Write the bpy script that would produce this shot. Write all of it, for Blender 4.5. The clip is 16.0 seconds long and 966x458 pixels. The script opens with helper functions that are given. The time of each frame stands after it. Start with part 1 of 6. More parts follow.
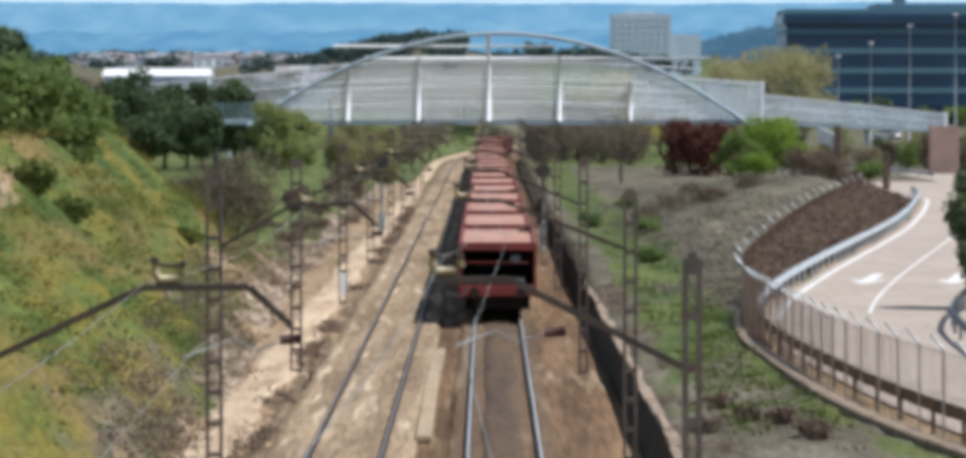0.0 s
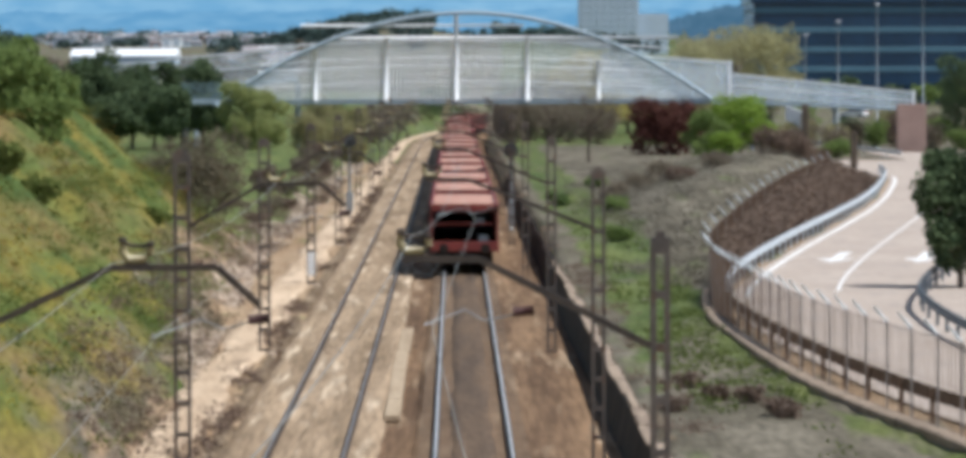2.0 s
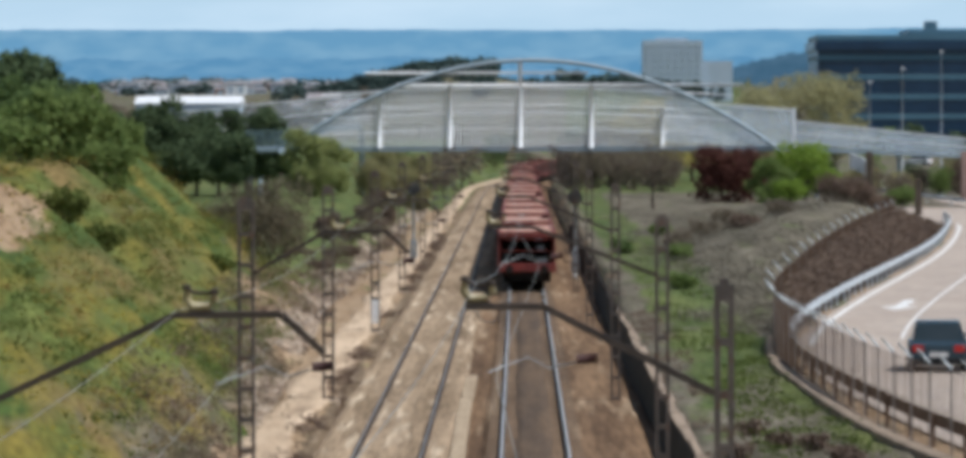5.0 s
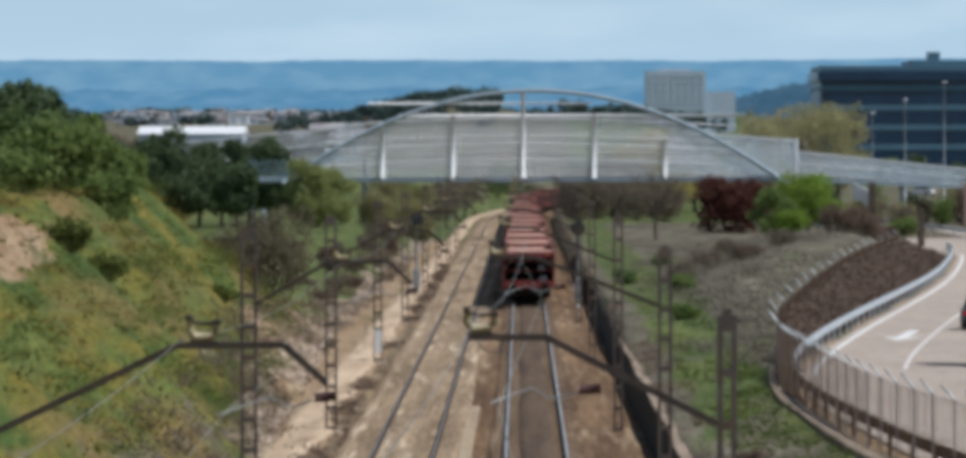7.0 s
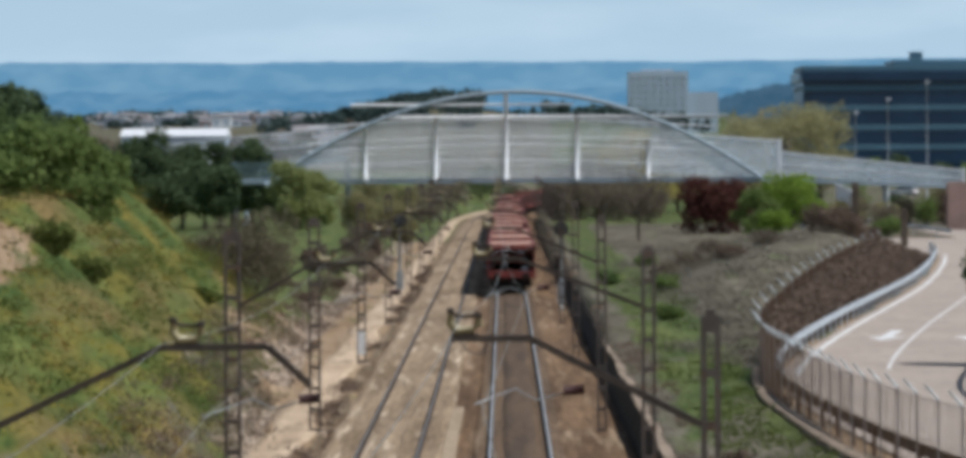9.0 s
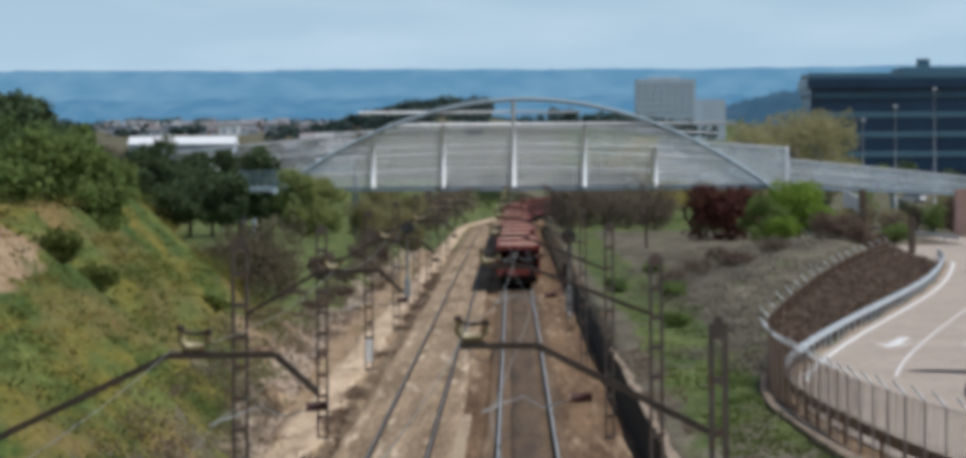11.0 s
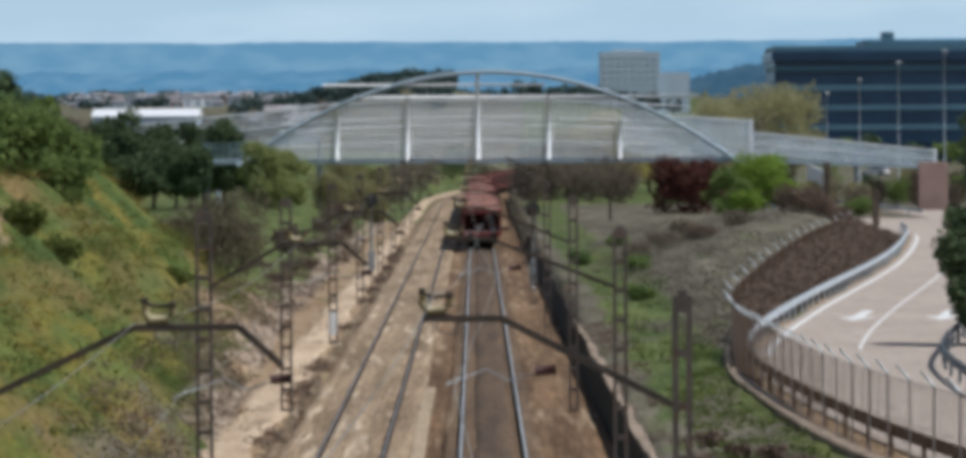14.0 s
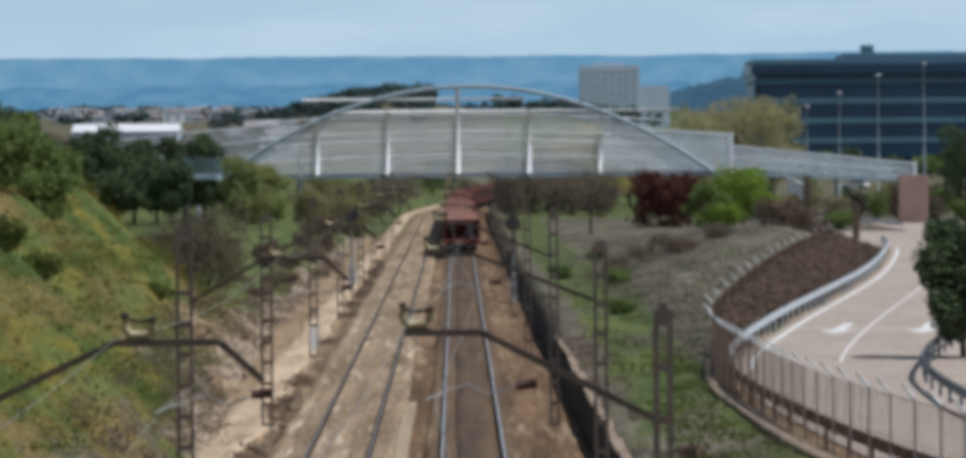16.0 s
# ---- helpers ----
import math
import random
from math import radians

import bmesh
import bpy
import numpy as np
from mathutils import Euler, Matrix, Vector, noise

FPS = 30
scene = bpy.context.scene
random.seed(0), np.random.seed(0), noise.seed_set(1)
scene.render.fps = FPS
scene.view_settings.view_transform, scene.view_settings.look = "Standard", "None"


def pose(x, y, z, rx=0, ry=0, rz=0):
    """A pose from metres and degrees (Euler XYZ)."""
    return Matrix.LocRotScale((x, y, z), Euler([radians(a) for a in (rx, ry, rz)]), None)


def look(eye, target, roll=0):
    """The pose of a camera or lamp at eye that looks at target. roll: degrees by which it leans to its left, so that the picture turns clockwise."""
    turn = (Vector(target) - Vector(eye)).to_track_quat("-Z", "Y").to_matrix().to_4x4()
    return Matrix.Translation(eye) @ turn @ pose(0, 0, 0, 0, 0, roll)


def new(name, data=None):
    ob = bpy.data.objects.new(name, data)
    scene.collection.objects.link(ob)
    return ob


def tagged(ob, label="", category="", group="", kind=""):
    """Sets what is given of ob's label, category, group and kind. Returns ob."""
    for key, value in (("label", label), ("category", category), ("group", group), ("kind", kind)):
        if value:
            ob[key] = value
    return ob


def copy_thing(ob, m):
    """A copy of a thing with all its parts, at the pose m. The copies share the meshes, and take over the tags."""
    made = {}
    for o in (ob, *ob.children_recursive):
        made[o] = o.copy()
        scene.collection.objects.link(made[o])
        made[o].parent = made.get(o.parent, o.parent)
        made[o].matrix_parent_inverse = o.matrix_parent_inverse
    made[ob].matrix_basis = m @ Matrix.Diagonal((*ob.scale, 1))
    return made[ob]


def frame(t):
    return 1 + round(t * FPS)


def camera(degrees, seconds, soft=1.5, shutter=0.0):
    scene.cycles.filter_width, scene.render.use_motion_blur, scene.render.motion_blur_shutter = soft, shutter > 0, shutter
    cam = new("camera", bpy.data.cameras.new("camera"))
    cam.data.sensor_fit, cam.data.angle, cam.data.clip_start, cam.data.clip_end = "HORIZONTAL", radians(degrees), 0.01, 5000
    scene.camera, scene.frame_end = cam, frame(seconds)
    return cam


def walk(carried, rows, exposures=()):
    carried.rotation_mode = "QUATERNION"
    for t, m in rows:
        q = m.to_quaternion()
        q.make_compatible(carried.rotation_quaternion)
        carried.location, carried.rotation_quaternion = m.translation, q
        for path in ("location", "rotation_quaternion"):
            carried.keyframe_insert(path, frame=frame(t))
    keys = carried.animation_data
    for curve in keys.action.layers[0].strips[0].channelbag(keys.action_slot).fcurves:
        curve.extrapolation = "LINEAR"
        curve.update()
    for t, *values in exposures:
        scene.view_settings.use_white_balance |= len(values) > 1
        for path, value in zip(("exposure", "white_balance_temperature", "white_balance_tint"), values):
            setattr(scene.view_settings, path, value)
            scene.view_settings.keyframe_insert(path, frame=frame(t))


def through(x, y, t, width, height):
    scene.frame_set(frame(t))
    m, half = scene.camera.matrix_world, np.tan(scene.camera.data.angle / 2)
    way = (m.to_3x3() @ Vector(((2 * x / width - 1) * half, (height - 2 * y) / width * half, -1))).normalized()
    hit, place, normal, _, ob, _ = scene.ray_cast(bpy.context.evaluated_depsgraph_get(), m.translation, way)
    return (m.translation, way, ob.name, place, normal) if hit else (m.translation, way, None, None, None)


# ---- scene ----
cam = camera(10.42, 16.0, soft=5.0)
# t, yaw, pitch, roll of a hand-held long lens on a road bridge over the line
EYE = (0.0, 0.0, 8.4)
ROWS = [
    (0.0, 0.04, -1.412, 0.0),
    (0.5, 0.1669, -1.6275, -0.243),
    (1.0, 0.4825, -1.1175, -0.029),
    (1.5, -0.2685, -1.0989, 0.185),
    (2.0, -0.3097, -1.6358, 0.122),
    (2.5, -0.2165, -1.5697, 0.264),
    (3.0, 0.0047, -1.3616, 0.1),
    (3.5, 0.0123, -1.4296, 0.249),
    (4.0, -0.0869, -1.5137, 0.265),
    (4.5, 0.1628, -1.1675, 0.118),
    (4.7, 0.384, -1.153, 0.11),
    (6.8, 0.352, -0.703, 0.094),
    (7.0, 0.4127, -0.7921, 0.094),
    (7.5, 0.2306, -0.8532, 0.045),
    (8.0, 0.2004, -1.0352, 0.234),
    (8.5, 0.12, -0.8674, 0.332),
    (9.0, 0.2292, -0.7791, 0.286),
    (9.2, 0.1362, -0.7449, 0.381),
    (11.3, 0.39, -0.675, 0.335),
    (11.5, 0.4316, -0.651, 0.328),
    (12.0, 0.0964, -0.6817, 0.371),
    (12.5, -0.0766, -0.662, 0.383),
    (13.0, -0.3555, -0.7064, 0.428),
    (13.5, -0.0675, -0.7813, 0.298),
    (14.0, -0.0778, -0.9944, 0.285),
    (14.5, -0.0544, -0.8911, 0.35),
    (15.0, -0.0768, -0.8149, 0.371),
    (15.5, -0.1377, -0.7013, 0.371),
    (16.0, -0.2932, -0.8424, 0.458),
]
EXPOSURES = [(t, stops, 6080, 9) for t, stops in ((0.0, 0.32), (0.5, 0.30), (1.0, 0.22), (1.5, 0.07), (2.0, 0.36), (3.5, 0.34), (4.0, 0.38), (4.5, 0.20), (4.7, 0.12), (7.0, -0.12), (9.0, -0.14), (12.5, -0.22), (14.5, -0.12), (15.5, -0.24), (16.0, -0.20))]
walk(cam, [(t, pose(*EYE, 90 + p, r, y)) for t, y, p, r in ROWS], EXPOSURES)

# ---- light: spring sun, high, ahead and to the right ----
SUN_EL, SUN_AZ = radians(58), radians(113)      # azimuth from +y towards +x
world = bpy.data.worlds.new("sky")
scene.world = world
world.use_nodes = True
wn, wl = world.node_tree.nodes, world.node_tree.links
sky = wn.new("ShaderNodeTexSky")
sky.sky_type = "NISHITA"
sky.sun_disc = False
sky.sun_elevation, sky.sun_rotation = SUN_EL, SUN_AZ
sky.air_density, sky.dust_density, sky.ozone_density = 1.0, 0.4, 2.0
bg = wn["Background"]
bg.inputs["Strength"].default_value = 0.06
# soft high clouds
tcw = wn.new("ShaderNodeTexCoord")
mpw = wn.new("ShaderNodeMapping")
mpw.inputs["Scale"].default_value = (14, 14, 60)
nzw = wn.new("ShaderNodeTexNoise")
nzw.inputs["Scale"].default_value, nzw.inputs["Detail"].default_value = 1.6, 6
rpw = wn.new("ShaderNodeValToRGB")
rpw.color_ramp.elements[0].position, rpw.color_ramp.elements[1].position = 0.42, 0.68
mxw = wn.new("ShaderNodeMixRGB")
mxw.inputs[2].default_value = (13.5, 15.2, 16.5, 1)
mlw = wn.new("ShaderNodeMath")
mlw.operation = "MULTIPLY"
mlw.inputs[1].default_value = 0.3
wl.new(tcw.outputs["Generated"], mpw.inputs[0])
wl.new(mpw.outputs[0], nzw.inputs["Vector"])
wl.new(nzw.outputs["Fac"], rpw.inputs[0])
wl.new(rpw.outputs[0], mlw.inputs[0])
wl.new(mlw.outputs[0], mxw.inputs[0])
# pale haze low over the horizon
spw = wn.new("ShaderNodeSeparateXYZ")
hzr = wn.new("ShaderNodeMapRange")
hzr.inputs[1].default_value, hzr.inputs[2].default_value = 0.0, 0.16
hzr.inputs[3].default_value, hzr.inputs[4].default_value = 0.88, 0.0
hzc = wn.new("ShaderNodeMixRGB")
hzc.inputs[2].default_value = (9.3, 12.8, 15.8, 1)
wl.new(tcw.outputs["Generated"], spw.inputs[0])
wl.new(spw.outputs[2], hzr.inputs[0])
wl.new(hzr.outputs[0], hzc.inputs[0])
wl.new(sky.outputs[0], hzc.inputs[1])
wl.new(hzc.outputs[0], mxw.inputs[1])
wl.new(mxw.outputs[0], bg.inputs["Color"])
sun_data = bpy.data.lights.new("sun", "SUN")
sun_data.energy, sun_data.angle, sun_data.color = 4.1, radians(0.53), (1.0, 0.955, 0.90)
sun = new("sun", sun_data)
sd = Vector((math.sin(SUN_AZ) * math.cos(SUN_EL), math.cos(SUN_AZ) * math.cos(SUN_EL), math.sin(SUN_EL)))
sun.matrix_world = look(sd * 100, (0, 0, 0))

# ---- materials ----
def mat(name, c1, c2=None, scale=3.0, rough=0.8, metal=0.0, bump=0.0, fine=0.0, c3=None, local=False, stretch=(1, 1, 1), isl=0.0):
    """Two-scale mottled surface: broad patches c1..c2, stains c3, fine grain."""
    m = bpy.data.materials.new(name)
    m.use_nodes = True
    n, l = m.node_tree.nodes, m.node_tree.links
    b = n["Principled BSDF"]
    b.inputs["Roughness"].default_value, b.inputs["Metallic"].default_value = rough, metal
    b.inputs["Specular IOR Level"].default_value = 0.08 if rough >= 0.8 else 0.5
    c2 = c2 or tuple(v * 0.75 for v in c1)
    tc = n.new("ShaderNodeTexCoord")
    geo = n.new("ShaderNodeNewGeometry")
    mp = n.new("ShaderNodeMapping")
    mp.inputs["Scale"].default_value = stretch
    l.new(tc.outputs["Object"] if local else geo.outputs["Position"], mp.inputs[0])
    a = n.new("ShaderNodeTexNoise")
    a.inputs["Scale"].default_value, a.inputs["Detail"].default_value = scale, 5
    l.new(mp.outputs[0], a.inputs["Vector"])
    r = n.new("ShaderNodeValToRGB")
    r.color_ramp.elements[0].position, r.color_ramp.elements[1].position = 0.35, 0.65
    r.color_ramp.elements[0].color, r.color_ramp.elements[1].color = (*c1, 1), (*c2, 1)
    l.new(a.outputs["Fac"], r.inputs[0])
    col = r.outputs[0]
    g = n.new("ShaderNodeTexNoise")
    g.inputs["Scale"].default_value, g.inputs["Detail"].default_value = scale * 9, 3
    l.new(mp.outputs[0], g.inputs["Vector"])
    if c3:
        r3 = n.new("ShaderNodeValToRGB")
        r3.color_ramp.elements[0].position, r3.color_ramp.elements[1].position = 0.55, 0.7
        s3 = n.new("ShaderNodeTexNoise")
        s3.inputs["Scale"].default_value, s3.inputs["Detail"].default_value = scale * 2.7, 6
        l.new(mp.outputs[0], s3.inputs["Vector"])
        l.new(s3.outputs["Fac"], r3.inputs[0])
        x3 = n.new("ShaderNodeMixRGB")
        x3.inputs[2].default_value = (*c3, 1)
        l.new(r3.outputs[0], x3.inputs[0])
        l.new(col, x3.inputs[1])
        col = x3.outputs[0]
    if fine:
        hs = n.new("ShaderNodeHueSaturation")
        ma = n.new("ShaderNodeMapRange")
        ma.inputs[1].default_value, ma.inputs[2].default_value = 0.25, 0.75
        ma.inputs[3].default_value, ma.inputs[4].default_value = 1 - fine, 1 + fine
        l.new(g.outputs["Fac"], ma.inputs[0])
        l.new(ma.outputs[0], hs.inputs["Value"])
        l.new(col, hs.inputs["Color"])
        col = hs.outputs[0]
    if isl:
        hs = n.new("ShaderNodeHueSaturation")
        ma = n.new("ShaderNodeMapRange")
        ma.inputs[3].default_value, ma.inputs[4].default_value = 1 - isl, 1 + isl
        l.new(geo.outputs["Random Per Island"], ma.inputs[0])
        l.new(ma.outputs[0], hs.inputs["Value"])
        l.new(col, hs.inputs["Color"])
        col = hs.outputs[0]
    l.new(col, b.inputs["Base Color"])
    if bump:
        bp = n.new("ShaderNodeBump")
        bp.inputs["Strength"].default_value, bp.inputs["Distance"].default_value = 0.8, bump
        l.new(g.outputs["Fac"], bp.inputs["Height"])
        l.new(bp.outputs[0], b.inputs["Normal"])
    return m


def leaf_mat(name, c1, c2, through=0.3, patch=0.5):
    m = bpy.data.materials.new(name)
    m.use_nodes = True
    n, l = m.node_tree.nodes, m.node_tree.links
    n.remove(n["Principled BSDF"])
    geo = n.new("ShaderNodeNewGeometry")
    a = n.new("ShaderNodeTexNoise")
    a.inputs["Scale"].default_value, a.inputs["Detail"].default_value = patch, 3
    mp = n.new("ShaderNodeMapping")
    mp.inputs["Scale"].default_value = (1, 0.2 if patch < 0.5 else 1, 1)
    l.new(geo.outputs["Position"], mp.inputs[0])
    l.new(mp.outputs[0], a.inputs["Vector"])
    ad = n.new("ShaderNodeMath")
    ad.operation = "ADD"
    l.new(geo.outputs["Random Per Island"], ad.inputs[0])
    l.new(a.outputs["Fac"], ad.inputs[1])
    r = n.new("ShaderNodeValToRGB")
    r.color_ramp.elements[0].position, r.color_ramp.elements[1].position = 0.45, 1.1
    r.color_ramp.elements[0].color, r.color_ramp.elements[1].color = (*c1, 1), (*c2, 1)
    l.new(ad.outputs[0], r.inputs[0])
    d, t, x = n.new("ShaderNodeBsdfDiffuse"), n.new("ShaderNodeBsdfTranslucent"), n.new("ShaderNodeMixShader")
    x.inputs[0].default_value = through
    l.new(r.outputs[0], d.inputs[0])
    l.new(r.outputs[0], t.inputs[0])
    l.new(d.outputs[0], x.inputs[1])
    l.new(t.outputs[0], x.inputs[2])
    l.new(x.outputs[0], n["Material Output"].inputs[0])
    return m


def screen_mat(name, c, open_part):
    """Fine woven-wire screen: too fine to tell its wires apart."""
    m = bpy.data.materials.new(name)
    m.use_nodes = True
    n, l = m.node_tree.nodes, m.node_tree.links
    n.remove(n["Principled BSDF"])
    d_, tr_, b = n.new("ShaderNodeBsdfDiffuse"), n.new("ShaderNodeBsdfTranslucent"), n.new("ShaderNodeMixShader")
    d_.inputs[0].default_value, tr_.inputs[0].default_value = (*c, 1), (*c, 1)
    b.inputs[0].default_value = 0.35
    l.new(d_.outputs[0], b.inputs[1])
    l.new(tr_.outputs[0], b.inputs[2])
    t, x = n.new("ShaderNodeBsdfTransparent"), n.new("ShaderNodeMixShader")
    geo = n.new("ShaderNodeNewGeometry")
    a = n.new("ShaderNodeTexNoise")
    a.inputs["Scale"].default_value, a.inputs["Detail"].default_value = 0.35, 4
    l.new(geo.outputs["Position"], a.inputs["Vector"])
    ma = n.new("ShaderNodeMapRange")
    ma.inputs[1].default_value, ma.inputs[2].default_value = 0.3, 0.7
    ma.inputs[3].default_value, ma.inputs[4].default_value = open_part - 0.08, open_part + 0.08
    l.new(a.outputs["Fac"], ma.inputs[0])
    l.new(ma.outputs[0], x.inputs[0])
    l.new(b.outputs[0], x.inputs[1])
    l.new(t.outputs[0], x.inputs[2])
    l.new(x.outputs[0], n["Material Output"].inputs[0])
    return m


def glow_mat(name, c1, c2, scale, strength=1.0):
    """Far distance behind many kilometres of air, whose haze is put in as emission."""
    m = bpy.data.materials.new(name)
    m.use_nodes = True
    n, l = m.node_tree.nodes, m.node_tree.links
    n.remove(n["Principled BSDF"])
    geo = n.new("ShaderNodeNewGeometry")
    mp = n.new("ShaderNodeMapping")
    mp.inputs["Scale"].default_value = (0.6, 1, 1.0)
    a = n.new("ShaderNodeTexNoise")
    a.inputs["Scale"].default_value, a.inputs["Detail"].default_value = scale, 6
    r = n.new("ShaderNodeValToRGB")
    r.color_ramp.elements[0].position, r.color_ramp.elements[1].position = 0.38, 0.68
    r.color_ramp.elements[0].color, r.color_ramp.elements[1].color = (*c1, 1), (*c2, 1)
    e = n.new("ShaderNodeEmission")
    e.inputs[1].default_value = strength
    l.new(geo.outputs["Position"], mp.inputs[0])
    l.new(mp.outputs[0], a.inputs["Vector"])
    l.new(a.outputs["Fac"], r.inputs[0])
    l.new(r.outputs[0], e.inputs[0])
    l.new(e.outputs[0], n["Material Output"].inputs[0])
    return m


def ground_mat():
    """Grass, dry grass and bare soil, told apart by what grows where."""
    m = bpy.data.materials.new("ground_cover")
    m.use_nodes = True
    n, l = m.node_tree.nodes, m.node_tree.links
    b = n["Principled BSDF"]
    b.inputs["Roughness"].default_value = 0.95
    b.inputs["Specular IOR Level"].default_value = 0.05
    geo = n.new("ShaderNodeNewGeometry")
    att = n.new("ShaderNodeVertexColor")
    att.layer_name = "cover"
    sep = n.new("ShaderNodeSeparateColor")
    l.new(att.outputs[0], sep.inputs[0])

    mp = n.new("ShaderNodeMapping")
    mp.inputs["Scale"].default_value = (1, 0.16, 1)
    l.new(geo.outputs["Position"], mp.inputs[0])

    def nz(s, d=5):
        a = n.new("ShaderNodeTexNoise")
        a.inputs["Scale"].default_value, a.inputs["Detail"].default_value = s, d
        l.new(mp.outputs[0], a.inputs["Vector"])
        return a.outputs["Fac"]

    def ramp(f, p0, p1, c0=(0, 0, 0), c1=(1, 1, 1)):
        r = n.new("ShaderNodeValToRGB")
        r.color_ramp.elements[0].position, r.color_ramp.elements[1].position = p0, p1
        r.color_ramp.elements[0].color, r.color_ramp.elements[1].color = (*c0, 1), (*c1, 1)
        l.new(f, r.inputs[0])
        return r.outputs[0]

    def mix(f, a, c):
        x = n.new("ShaderNodeMixRGB")
        l.new(f, x.inputs[0])
        l.new(a, x.inputs[1])
        l.new(c, x.inputs[2])
        return x.outputs[0]

    def add(a, c):
        x = n.new("ShaderNodeMath")
        x.operation = "ADD"
        l.new(a, x.inputs[0])
        l.new(c, x.inputs[1])
        return x.outputs[0]

    green = ramp(nz(0.5), 0.35, 0.65, (0.060, 0.095, 0.026), (0.140, 0.160, 0.046))
    flower = ramp(nz(0.28, 8), 0.5, 0.68, (0.165, 0.142, 0.033), (0.26, 0.20, 0.050))
    green = mix(ramp(nz(0.62, 7), 0.43, 0.61), green, flower)
    patch = ramp(nz(0.17, 4), 0.42, 0.6, (0.055, 0.088, 0.026), (0.20, 0.145, 0.058))
    green = mix(ramp(nz(0.33, 6), 0.44, 0.60), green, patch)
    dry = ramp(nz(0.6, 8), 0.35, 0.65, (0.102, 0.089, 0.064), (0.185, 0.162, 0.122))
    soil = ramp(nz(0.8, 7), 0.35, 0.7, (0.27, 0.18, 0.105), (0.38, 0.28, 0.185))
    mot = nz(0.7, 7)
    fd = ramp(add(sep.outputs[1], mot), 0.85, 1.15)
    fs = ramp(add(sep.outputs[0], mot), 0.9, 1.1)
    lawn = ramp(nz(0.4, 6), 0.35, 0.65, (0.070, 0.100, 0.037), (0.135, 0.160, 0.060))
    col = mix(fs, mix(fd, mix(sep.outputs[2], green, lawn), dry), soil)
    grain = ramp(nz(5, 6), 0.3, 0.7, (0.66, 0.66, 0.66), (1.3, 1.3, 1.3))
    x = n.new("ShaderNodeMixRGB")
    x.blend_type = "MULTIPLY"
    x.inputs[0].default_value = 1
    l.new(col, x.inputs[1])
    l.new(grain, x.inputs[2])
    l.new(x.outputs[0], b.inputs["Base Color"])
    bp = n.new("ShaderNodeBump")
    bp.inputs["Strength"].default_value, bp.inputs["Distance"].default_value = 0.9, 0.12
    l.new(nz(3.5, 6), bp.inputs["Height"])
    l.new(bp.outputs[0], b.inputs["Normal"])
    return m


M_ground = ground_mat()
M_ballast_l = mat("tan_ballast", (0.36, 0.265, 0.175), (0.21, 0.15, 0.095), 0.9, 0.95, bump=0.05, fine=0.4, c3=(0.54, 0.43, 0.31), stretch=(1, 0.045, 1))
M_ballast_r = mat("brown_ballast", (0.22, 0.14, 0.082), (0.10, 0.062, 0.038), 0.7, 0.95, bump=0.05, fine=0.4, c3=(0.38, 0.28, 0.185), stretch=(1, 0.04, 1))
M_oily = mat("oil_stained_ballast", (0.085, 0.062, 0.046), (0.14, 0.095, 0.062), 1.1, 0.85, bump=0.04, fine=0.3, stretch=(1, 0.07, 1))
M_path = mat("sandy_path", (0.60, 0.46, 0.325), (0.44, 0.325, 0.22), 0.8, 0.95, bump=0.03, fine=0.15, c3=(0.26, 0.19, 0.13), stretch=(1, 0.1, 1))
M_ditch = mat("ditch_weeds", (0.13, 0.09, 0.055), (0.20, 0.15, 0.10), 0.8, 0.95, bump=0.08, fine=0.4, c3=(0.33, 0.25, 0.17), stretch=(1, 0.12, 1))
M_rusty = mat("rust_and_shadow_ballast", (0.10, 0.068, 0.046), (0.15, 0.10, 0.065), 1.2, 0.95, bump=0.03, fine=0.35, c3=(0.24, 0.17, 0.11), stretch=(1, 0.09, 1))
M_rail_side = mat("rusty_rail", (0.075, 0.055, 0.045), (0.05, 0.04, 0.034), 2, 0.9, 0.0, fine=0.2)
# worn steel, with the white highlights on the rail in its base colour
M_rail_top = mat("worn_highlight_rail_steel", (0.72, 0.73, 0.74), (0.58, 0.59, 0.60), 2, 0.42, 0.3, fine=0.1)
M_rail_dull = mat("dull_rail_steel", (0.26, 0.25, 0.24), (0.19, 0.18, 0.175), 2, 0.5, 0.25, fine=0.15)
M_sleeper_l = mat("tan_dusty_sleeper", (0.44, 0.36, 0.27), (0.34, 0.275, 0.20), 1.5, 0.9, fine=0.2, isl=0.15)
M_sleeper_r = mat("brown_dusty_sleeper", (0.20, 0.145, 0.10), (0.15, 0.11, 0.08), 1.5, 0.9, fine=0.2, isl=0.15)
M_concrete = mat("weathered_concrete", (0.52, 0.42, 0.32), (0.42, 0.33, 0.245), 0.7, 0.9, bump=0.01, fine=0.12, c3=(0.25, 0.20, 0.16))
M_coping = mat("dusty_coping", (0.36, 0.28, 0.21), (0.26, 0.20, 0.15), 0.8, 0.95, bump=0.02, fine=0.25, c3=(0.17, 0.13, 0.10))
M_lid = mat("dusty_concrete_lid", (0.44, 0.345, 0.24), (0.34, 0.26, 0.175), 0.9, 0.95, bump=0.02, fine=0.2, c3=(0.30, 0.22, 0.15), stretch=(1, 0.12, 1))
